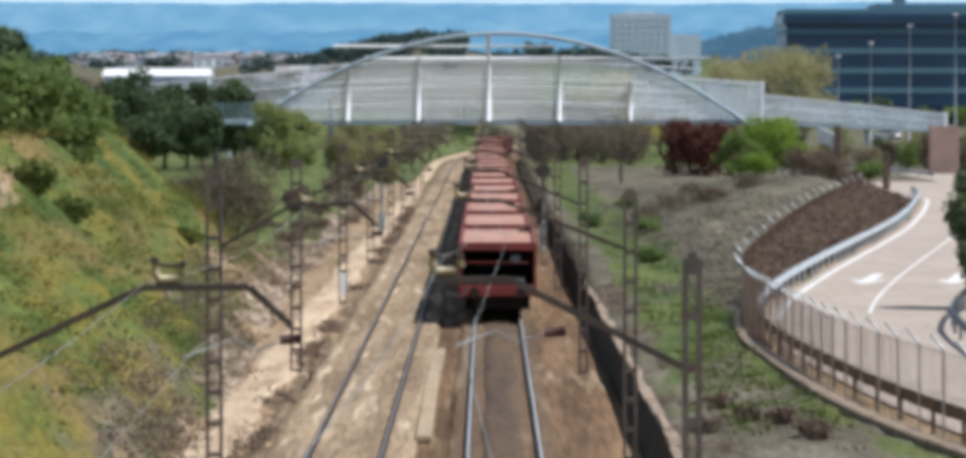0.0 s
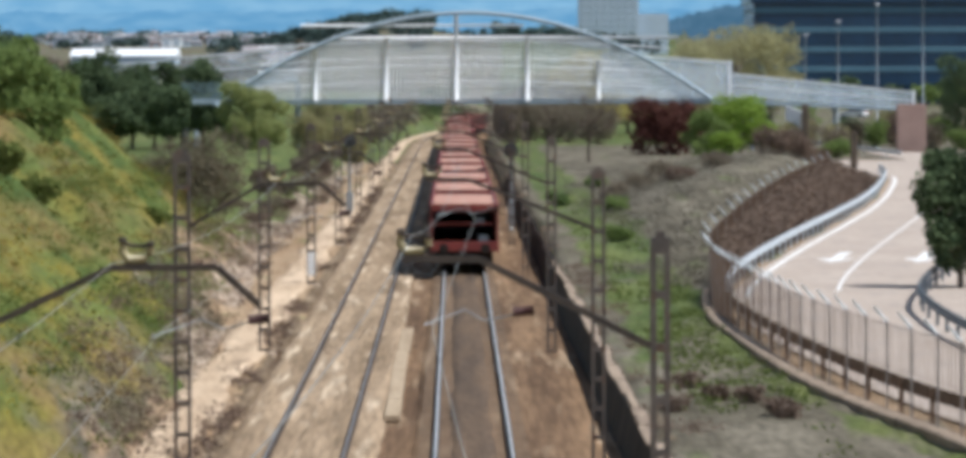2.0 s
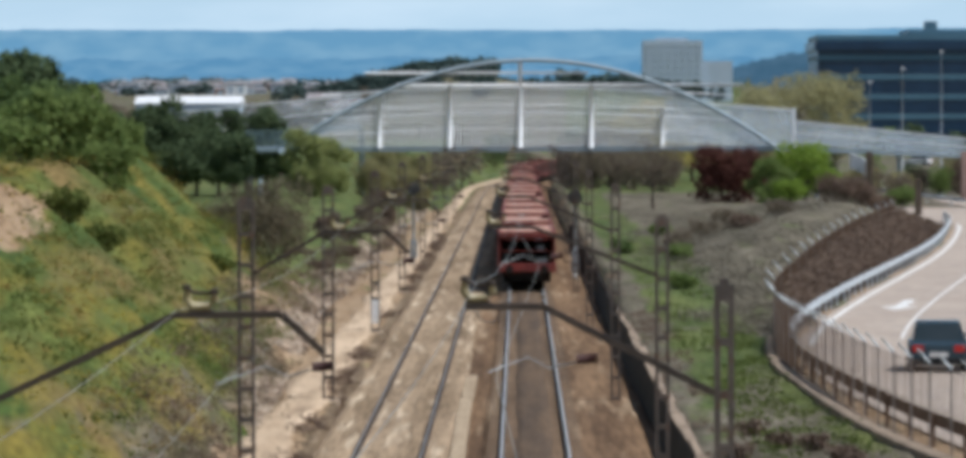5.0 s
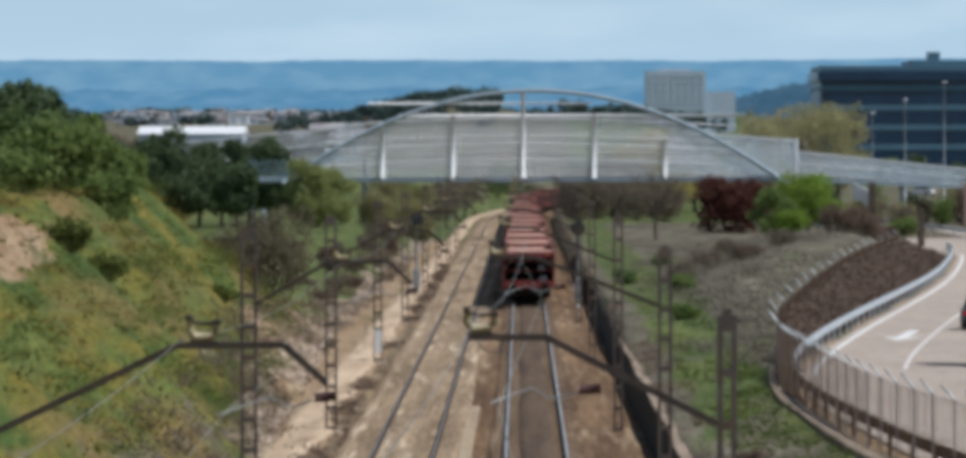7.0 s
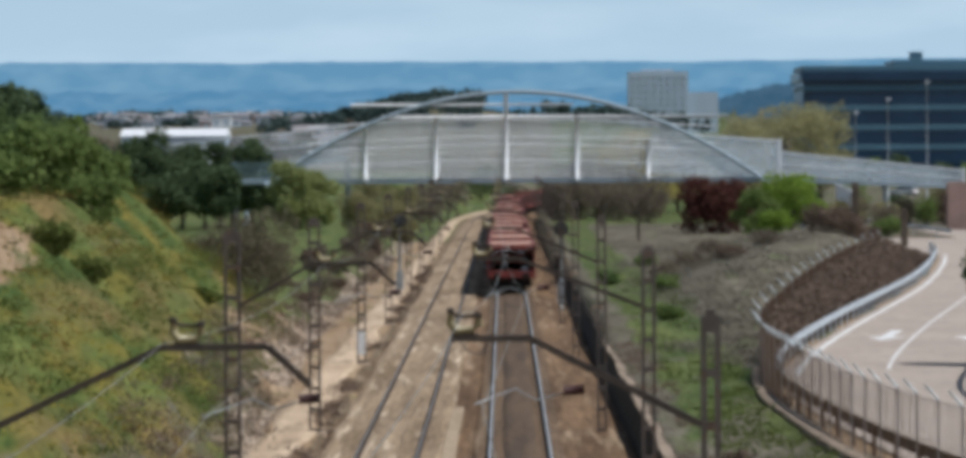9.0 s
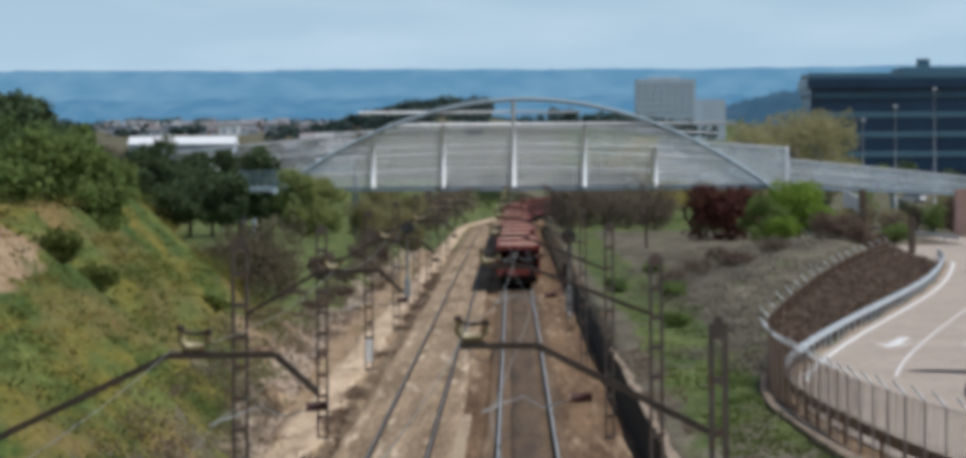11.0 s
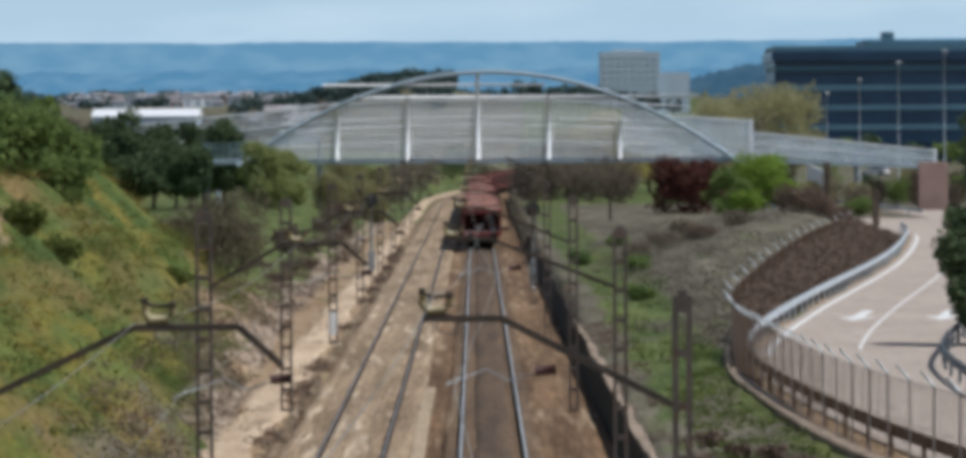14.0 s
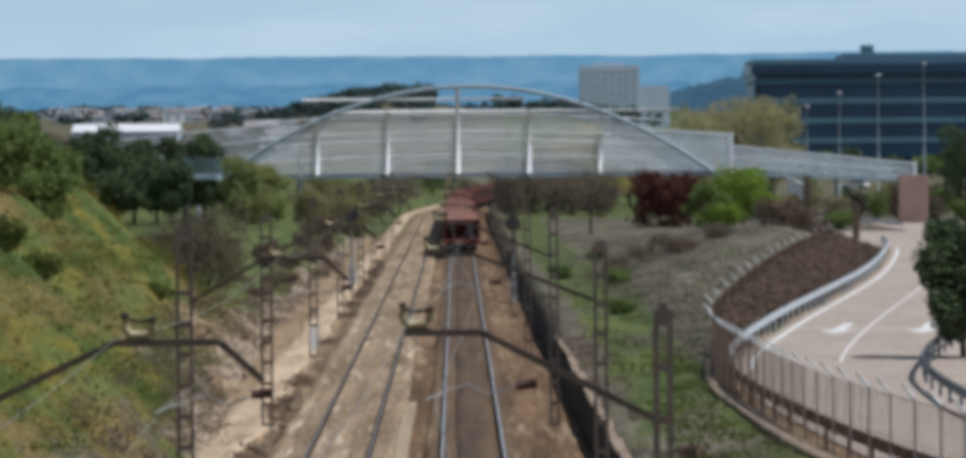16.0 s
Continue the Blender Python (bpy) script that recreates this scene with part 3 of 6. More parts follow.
def strip(name, x0, x1, z, material, label, skirt0=0.0, skirt1=0.0, ys=YS, kind="structure", category="ballast"):
    bm = bmesh.new()
    profile(bm, [(x0 - skirt0, z - 0.4), (x0, z), (x1, z), (x1 + skirt1, z - 0.4)], ys, curve)
    return tagged(part(name, bm, material), label, category, kind=kind)


def rough_bed(name, x0, x1, z, material, label, seed, fray=0.12, amp=0.006, category="ballast"):
    """Ballast bed with an uneven stony surface and frayed edges."""
    xs = axis([(x0, x1, 0.24)])
    ys = axis([(100, 330, 0.9), (330, 1240, 8)])
    vs = []
    for y in ys:
        for i, x in enumerate(xs):
            e = fray * (noise.noise(Vector((y * 0.07, seed + 9 * (i > 0), 0))) + 0.6 * noise.noise(Vector((y * 0.31, seed, i)))) if i in (0, 1, len(xs) - 2, len(xs) - 1) else 0
            zz = z + amp * noise.noise(Vector((x * 2.5, y * 0.9, seed)))
            if i in (0, len(xs) - 1):
                zz -= 0.35
            vs.append((x + e + curve(y), y, zz))
    w = len(xs)
    fs = [(j * w + i, j * w + i + 1, (j + 1) * w + i + 1, (j + 1) * w + i) for j in range(len(ys) - 1) for i in range(w - 1)]
    me = bpy.data.meshes.new(name)
    me.from_pydata(vs, [], fs)
    me.polygons.foreach_set("use_smooth", [True] * len(fs))
    ob = hang(name, me, material)
    return tagged(ob, label, category, kind="structure")


strip("trackbed", -5.3, 3.83, -0.34, M_ballast_r, "compacted brown formation under both tracks", 0.3, 0.02)
rough_bed("ballast_bed", LEFT - 2.2, LEFT + 1.75, -0.17, M_ballast_l, "pale tan ballast of the track beside the bank", 3)
rough_bed("ballast_bed", RIGHT - 1.55, RIGHT + 3.3, -0.19, M_ballast_r, "rust-brown ballast of the track beside the wall", 9)
rough_bed("stained_ballast", RIGHT - 0.70, RIGHT + 0.70, -0.13, M_oily, "dark oil-stained ballast between the rails", 5)
rough_bed("path", -7.7, -6.0, -0.12, M_path, "pale sandy service path beside the track", 21, 0.55, 0.05, "path")
rough_bed("ditch", -6.2, -5.3, -0.24, M_ditch, "shallow ditch full of dry brown weeds", 33, 0.45, 0.08, "ditch")


def build_track(name, x, label, sleeper, top):
    tr = tagged(new(name), label, "railway track", kind="structure")
    for s in (-HALF, HALF):
        bm = bmesh.new()
        q = x + s
        profile(bm, [(q - 0.07, -0.16), (q - 0.07, -0.145), (q - 0.012, -0.125), (q - 0.012, -0.04), (q - 0.036, -0.03), (q - 0.036, -0.004), (q + 0.036, -0.004), (q + 0.036, -0.03), (q + 0.012, -0.04), (q + 0.012, -0.125), (q + 0.07, -0.145), (q + 0.07, -0.16)], YS, curve)
        rail = part("rail", bm, M_rail_side, tr)
        bm = bmesh.new()
        profile(bm, [(q - 0.026, -0.003), (q - 0.02, 0.002), (q + 0.02, 0.002), (q + 0.026, -0.003)], YS, curve)
        part("rail_head", bm, top, rail, "bright worn running surface")
    vs, fs = [], []
    y = 110.0
    while y < 620:
        k = len(vs)
        for z, d, e in ((-0.30, 0.13, 1.3), (-0.182, 0.10, 1.27)):
            vs += [(x - e, y - d, z), (x + e, y - d, z), (x + e, y + d, z), (x - e, y + d, z)]
        fs += [(k + 4, k + 5, k + 6, k + 7), (k, k + 1, k + 5, k + 4), (k + 2, k + 3, k + 7, k + 6), (k + 1, k + 2, k + 6, k + 5), (k + 3, k, k + 4, k + 7)]
        y += 0.6
    me = bpy.data.meshes.new("sleepers")
    me.from_pydata(vs, [], fs)
    tagged(hang("sleepers", me, sleeper, tr, "dusty concrete sleepers"), kind="stuff")


# dark strips: rust stain and the rails' cast shadow in one colour
for x in (LEFT - HALF, LEFT + HALF, RIGHT - HALF, RIGHT + HALF):
    rough_bed("stained_ballast", x - 0.21, x + 0.19, -0.12, M_rusty, "rust-stained ballast along a rail, with the rail's shadow painted in", 40 + x, 0.06, 0.01)
build_track("track_1", LEFT, "railway track with bright rails on pale ballast", M_sleeper_l, M_rail_dull)
build_track("track_2", RIGHT, "railway track with bright rails on brown ballast", M_sleeper_r, M_rail_top)

bm = bmesh.new()
for y0, y1, dx in ((134, 141, 0.05), (141.1, 152, 0), (152.1, 166, -0.06), (166.1, 181, 0.02)):
    box(bm, -1.82 + dx * 0.4, -1.42 + dx * 0.4, y0, y1, -0.3, -0.14, bevel=0.02)
tagged(part("cable_trough", bm, M_lid), "pale concrete cable trough lids between the tracks", "cable trough")


# ---- retaining wall on the right of the line ----
def build_wall():
    bm = bmesh.new()
    ys = axis([(60, 420, 6)])
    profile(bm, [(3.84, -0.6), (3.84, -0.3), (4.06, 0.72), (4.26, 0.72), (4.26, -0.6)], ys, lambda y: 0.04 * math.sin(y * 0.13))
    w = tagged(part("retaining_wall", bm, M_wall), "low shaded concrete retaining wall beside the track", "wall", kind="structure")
    for i in range(60):
        y0 = 62 + i * 6
        bm = bmesh.new()
        box(bm, 4.04 + 0.05 * math.sin(y0 * 1.3), 4.30 + 0.06 * math.sin(i * 3.7), y0 + 0.2 * math.sin(i), y0 + 5.9, 0.723, 0.79 + 0.02 * math.sin(i * 2.1), bevel=0.015)
        part("coping", bm, M_coping, w, "dusty grey-brown coping slab")


build_wall()


# ---- road behind the fence ----
def ribbon(name, left, right, z, material, label, category, kind="structure"):
    """A sheet between two ways with as many points each."""
    vs = [(p[0], p[1], z) for p in left] + [(p[0], p[1], z) for p in right]
    n = len(left)
    me = bpy.data.meshes.new(name)
    me.from_pydata(vs, [], [(i, n + i, n + i + 1, i + 1) for i in range(n - 1)])
    return tagged(hang(name, me, material), label, category, kind=kind)


def offset(path, d):
    out = []
    for i, p in enumerate(path):
        a, b = path[max(i - 1, 0)], path[min(i + 1, len(path) - 1)]
        v = Vector((b[0] - a[0], b[1] - a[1], 0)).normalized()
        out.append(Vector((p[0] + v.y * d, p[1] - v.x * d, 0)))
    return out


ROAD_Z = 1.0
ribbon("road", offset(EDGE, -0.35), offset(EDGE, 13.0), ROAD_Z, M_asphalt, "pale worn asphalt road curving behind the fence", "road")
bm = bmesh.new()
box(bm, 31, 110, 392, 470, 0.5, ROAD_Z + 0.008)
box(bm, 40.2, 110, 470.01, 520, 0.5, ROAD_Z + 0.008)
tagged(part("road_junction", bm, M_asphalt), "pale asphalt junction where the road meets another", "road", kind="structure")
rm = tagged(new("road_markings"), "white road paint: edge line, lane line and turn arrows", "road marking", kind="structure")


def paint(name, left, right):
    vs = [(p[0], p[1], ROAD_Z + 0.006) for p in left] + [(p[0], p[1], ROAD_Z + 0.006) for p in right]
    n = len(left)
    me = bpy.data.meshes.new(name)
    me.from_pydata(vs, [], [(i, n + i, n + i + 1, i + 1) for i in range(n - 1)])
    hang(name, me, M_paint, rm)


far_edge = [p for p in EDGE if p[1] > 177]
paint("edge_line", offset(far_edge, 0.0), offset(far_edge, 0.22))
mid = [p for p in EDGE if 182 < p[1] < 300]
paint("lane_line", offset(mid, 3.12), offset(mid, 3.24))
for x, y in ((15.0, 211.5), (18.5, 211.5)):
    d = Vector((0.128, 0.992, 0))
    s = Vector((d.y, -d.x, 0))
    o = Vector((x, y, ROAD_Z + 0.007))
    me = bpy.data.meshes.new("arrow")
    me.from_pydata([o - s * 0.78 + d * 4.2, o, o + s * 0.78 + d * 4.2, o - s * 0.24 + d * 4.2, o + s * 0.24 + d * 4.2, o + s * 0.24 + d * 12.0, o - s * 0.24 + d * 12.0], [], [(0, 1, 2), (3, 4, 5, 6)])
    hang("arrow", me, M_paint, rm)


def guardrail(name, path, label, height_=0.72, side=1, steel=None):
    """W-beam on posts."""
    steel = steel or M_guard
    ob = tagged(new(name), label, "guardrail", kind="structure")
    bm = bmesh.new()
    w = 0.045 * side
    sweep(bm, [(p[0], p[1], ROAD_Z) for p in path], [(0, height_ - 0.31), (w, height_ - 0.27), (w, height_ - 0.21), (0.0, height_ - 0.155), (w, height_ - 0.10), (w, height_ - 0.04), (0, height_), (-0.012 * side, height_), (-0.012 * side, height_ - 0.31)])
    part("beam", bm, steel, ob)
    acc = 0
    for a, b in zip(path, path[1:]):
        acc += (Vector(b) - Vector(a)).length
        if acc > 3.9:
            acc = 0
            bm = bmesh.new()
            box(bm, a[0] - 0.06 - 0.07 * side, a[0] + 0.04 - 0.07 * side, a[1] - 0.05, a[1] + 0.05, ROAD_Z - 0.3, ROAD_Z + height_ - 0.03)
            part("post", bm, steel, ob)


guardrail("guardrail", [p for p in offset(EDGE, -0.55) if p.y > 166], "long galvanised steel guardrail along the road bend")
# near stretch: shade on the rail's back put in as the fence's brown
guardrail("guardrail", [p for p in offset(EDGE, -0.75) if p.y <= 166], "guardrail close behind the fence, coloured brown for its shaded back", steel=M_rust)
# darker steel here paints the shaded face of the island rail
guardrail("guardrail", spline([(15.6, 118, 0), (14.5, 133, 0), (14.1, 147, 0), (14.5, 163, 0), (15.2, 173, 0), (16.9, 187, 0), (19.5, 204, 0)], 1.0), "guardrail round the nose of the traffic island, greyed for shade", side=-1, steel=M_dull)
guardrail("guardrail", [Vector(p) for p in ((37.4, 562, 0), (38.4, 538, 0), (39.3, 508, 0), (39.9, 488, 0), (40.0, 474, 0))], "galvanised guardrail along the side road at the junction")


def build_fence():
    ob = tagged(new("boundary_fence"), "rusty wire-mesh fence with cranked posts on a concrete kerb", "fence")
    bm = bmesh.new()
    sweep(bm, [(p[0], p[1], 0.2) for p in FENCE if p[1] < 186], [(-0.26, 0.0), (-0.26, 0.78), (-0.22, 0.81), (0.14, 0.81), (0.14, 0.0)])
    part("kerb", bm, M_coping, ob, "long dusty concrete kerb")
    bm = bmesh.new()
    box(bm, -0.022, 0.022, -0.022, 0.022, -0.02, 1.95)
    tube(bm, [(0, 0, 1.93), (-0.30, 0.0, 2.27)], 0.03, 6, m=1)
    mesh_ = bpy.data.meshes.new("post")
    bm.to_mesh(mesh_)
    bm.free()
    mesh_.materials.append(M_post)
    mesh_.materials.append(M_guard)
    vs, fs = [], []
    accp = accw = 9.0
    for a, b in zip(FENCE, FENCE[1:]):
        n = 10
        d = (b - a).normalized()
        for i in range(n):
            p = a.lerp(b, i / n)
            accp += (b - a).length / n
            accw += (b - a).length / n
            if accp >= (3.0 if p.y < 178 else 11.0):
                accp = 0
                o = new("post", mesh_)
                o.parent = ob
                o.location = (p.x, p.y, 1.05)
                o.rotation_euler = (0, 0, math.atan2(-d.x, d.y))
            if accw >= 0.13:
                accw = 0
                k = len(vs)
                r = 0.0042
                vs += [(p.x - r, p.y - r, 1.07), (p.x + r, p.y - r, 1.07), (p.x, p.y + r, 1.07), (p.x - r, p.y - r, 2.95), (p.x + r, p.y - r, 2.95), (p.x, p.y + r, 2.95)]
                fs += [(k, k + 1, k + 4, k + 3), (k + 1, k + 2, k + 5, k + 4), (k + 2, k, k + 3, k + 5)]
    me = bpy.data.meshes.new("wire_mesh")
    me.from_pydata(vs, [], fs)
    tagged(hang("wire_mesh", me, M_rust, ob, "thin rusty wires"), kind="stuff")
    for z in (1.2, 2.0, 2.93):
        bm = bmesh.new()
        tube(bm, [(p.x, p.y, z) for p in FENCE], 0.006 if z < 2.9 else 0.009, 4)
        part("line_wire", bm, M_post if z > 2.9 else M_rust, ob)


M_post = mat("galvanised_fence_post", (0.30, 0.26, 0.24), (0.22, 0.19, 0.17), 2, 0.6, 0.3, fine=0.1)
build_fence()

# dry hedge between fence and guardrail
rng = np.random.default_rng(4)
hp = []
hedge = tagged(new("hedge"), "bare brown hedge between fence and guardrail", "hedge")
for p in offset(FENCE, 0.3):
    if p.y > 158:
        q = Vector((along(EDGE, p.y) - 0.75, p.y, 0))
        for k in range(240):
            v = p.lerp(q, rng.uniform(0, 1))
            fr = (v - p).length / max(0.1, (q - p).length)
            top = (1.75 - 1.25 * fr) * smooth(160, 180, p.y) * (1 + 0.12 * noise.noise(Vector((v.x, v.y * 0.6, 0))))
            hp.append((v.x, v.y + rng.uniform(-0.5, 0.5), 0.95 + top * rng.uniform(0, 1) ** 0.7))
for i in range(8):
    seg = hp[i * len(hp) // 8:(i + 1) * len(hp) // 8]
    cards("hedge_stretch", seg, 0.09, L_hedge, hedge, seed=3 + i)


# ---- catenary masts ----
def lattice_mast(name, x, y, z, h, w, label):
    ob = tagged(new(name), label, "catenary mast", "catenary masts beside the line")
    ob.location = (x, y, z)
    for s in (-1, 1):
        bm = bmesh.new()
        box(bm, s * w / 2 - 0.035, s * w / 2 + 0.035, -0.09, 0.09, -0.3, h)
        part("upright", bm, M_mast, ob)
    n = max(3, round(h / 0.68))
    for i in range(n + 1):
        zz = min(0.15 + i * (h - 0.2) / n, h - 0.06)
        bm = bmesh.new()
        t = 0.05 if i < n else 0.14
        box(bm, -w / 2 + 0.03, w / 2 - 0.03, -0.093, 0.093, zz - t, zz + t)
        part("batten", bm, M_mast, ob)
    bm = bmesh.new()
    box(bm, -0.35, 0.35, -0.35, 0.35, -0.5, 0.08, bevel=0.03)
    part("foundation", bm, M_concrete, ob, "concrete block")
    return ob


def cantilever(mast, root, knee, flat, drop, track_x):
    """Bent arm from the mast over the track, with its insulators and steady arm."""
    s = 1 if flat[0] > root[0] else -1
    bm = bmesh.new()
    pts = [(root[0], 0, root[1]), (knee[0], 0, knee[1]), (flat[0], 0, flat[1])] + ([(drop[0], 0, drop[1])] if drop else [])
    for a, b in zip(pts, pts[1:]):
        d = Vector(b) - Vector(a)
        n = Vector((-d.z, 0, d.x)).normalized() * 0.041
        q = [bm.verts.new(Vector(p) + n * i + Vector((0, j * 0.05, 0))) for p in (a, b) for i, j in ((-1, -1), (1, -1), (1, 1), (-1, 1))]
        for f in ((0, 1, 2, 3), (7, 6, 5, 4), (0, 4, 5, 1), (1, 5, 6, 2), (2, 6, 7, 3), (3, 7, 4, 0)):
            bm.faces.new([q[i] for i in f])
    ob = part("arm", bm, M_arm, mast, "dark bent steel arm over the track")
    ob.location = (-mast.location.x, -0.12, -mast.location.z)
    # messenger wire carried by two short insulators on a saddle
    cx = flat[0] + 0.17 if s < 0 else knee[0] + 0.34
    k1 = knee[1]
    bm = bmesh.new()
    tube(bm, [(cx - 0.17, 0, k1 + 0.31), (cx - 0.18, 0, k1 + 0.19), (cx - 0.11, 0, k1 + 0.10), (cx + 0.09, 0, k1 + 0.10), (cx + 0.17, 0, k1 + 0.18), (cx + 0.16, 0, k1 + 0.28)], [0.04, 0.055, 0.06, 0.06, 0.055, 0.04], 8)
    part("insulator", bm, M_insul, ob, "tan ceramic insulator bent like a cradle")
    for dx, dz in ((-0.18, 0.36), (0.16, 0.31)):
        bm = bmesh.new()
        box(bm, cx + dx - 0.045, cx + dx + 0.045, -0.05, 0.05, k1 + dz - 0.06, k1 + dz + 0.02, bevel=0.02)
        part("clamp", bm, M_arm, ob, "dark wire clamp")
    bm = bmesh.new()
    tube(bm, [(cx - 0.17, 0, k1 + 0.31), (cx - 0.03, 0, k1 + 0.27), (cx + 0.15, 0, k1 + 0.28)], 0.026, 6)
    part("tie_bar", bm, M_arm, ob, "brown bar across the insulator")
    bm = bmesh.new()
    box(bm, cx - 0.17, cx + 0.16, -0.04, 0.04, knee[1] + 0.03, knee[1] + 0.07, bevel=0.01)
    part("saddle", bm, M_arm, ob)
    bm = bmesh.new()
    tube(bm, [(cx - 0.05, 0, knee[1] - 0.03), (cx + 0.02, 0, knee[1] - 0.16), (cx + 0.18, 0, knee[1] - 0.2), (cx + 0.3, 0, knee[1] - 0.05)], 0.008, 6)
    part("jumper", bm, M_galv, ob, "light looped jumper cable")
    # steady arm holding the contact wire
    z = 5.42
    bm = bmesh.new()
    if s < 0:
        a = [(track_x + 0.42, 0, z + 0.10), (track_x - 0.05, 0, z - 0.01), (track_x - 0.30, 0, z + 0.13), (track_x - 0.80, 0, z - 0.06)]
    else:
        a = [(track_x - 0.36, 0, z - 0.2), (track_x + 0.26, 0, z + 0.02), (track_x + 0.52, 0, z - 0.10), (track_x + 0.96, 0, z + 0.01)]
    tube(bm, a, 0.0105, 6)
    part("steady_arm", bm, M_galv if mast.location.y < 170 else M_dull, ob, "light bent steady arm")
    bm = bmesh.new()
    e = a[0] if s < 0 else a[-1]
    tube(bm, [(e[0] - 0.13, 0, e[2]), (e[0] + 0.13, 0, e[2] + 0.02)], 0.06, 8)
    part("clamp_insulator", bm, M_side, ob, "brown insulator")
    return ob


MAST_Y = (65.2, 116.2, 165.4, 220.5, 273, 331, 382, 436, 490)
LX = (-6.9, -5.98, -5.95, -5.98, -6.0, -6.0, -6.0, -6.0, -6.0)
RX = (2.53, 3.15, 3.02, 2.95, 2.95, 3.0, 3.0, 3.0, 3.0)
RH = (6.43, 6.36, 6.5, 6.5, 6.5, 6.5, 6.5, 6.5, 6.5)
for i, y in enumerate(MAST_Y):
    m = lattice_mast("catenary_mast", LX[i], y, -0.25, 7.0 if i < 2 else 6.7, 0.30 if i else 0.22, "weathered lattice steel catenary mast beside the sandy path")
    cantilever(m, (LX[i] + 0.15, 5.15 if i else 4.88), (-4.24, 6.07), (-2.92, 6.08), (-2.39, 5.60), LEFT)
    m = lattice_mast("catenary_mast", RX[i], y, -0.3, RH[i] + 0.3, 0.17 if not i else 0.24, "weathered lattice steel catenary mast beside the retaining wall")
    cantilever(m, (RX[i] - 0.12, 5.10), (0.30, 6.17), (-0.66, 6.17), None, RIGHT)


def wire(name, at, z, sag, label, r):
    """A wire hung at each mast at its own offset, sagging in between."""
    bm = bmesh.new()
    ys = (12.0,) + MAST_Y + (535.0,)
    pts = []
    for i, (a, b) in enumerate(zip(ys, ys[1:])):
        for k in range(10):
            t = k / 10
            pts.append((at[i % len(at)] * (1 - t) + at[(i + 1) % len(at)] * t, a + (b - a) * t, z - sag * 4 * t * (1 - t)))
    pts.append((at[len(ys) % len(at)], ys[-1], z))
    tube(bm, pts, r, 5)
    tagged(part(name, bm, M_wire), label, "overhead wire")


wire("contact_wire", (0.6, -0.28, 0.45, -0.1), 5.30, 0.02, "thin grey contact wire above the track", 0.006)
wire("contact_wire", (-2.9, -3.6, -3.0, -3.5), 5.30, 0.02, "thin grey contact wire above the track", 0.0035)
wire("messenger_wire", (-1.6, -0.52, 0.1, -0.2), 6.47, 0.35, "thin sagging messenger wire above the track", 0.006)
wire("messenger_wire", (-4.3, -4.22, -3.9, -3.9), 6.12, 0.3, "thin sagging messenger wire above the track", 0.006)


# ---- the arched footbridge ----
BY = 540.0


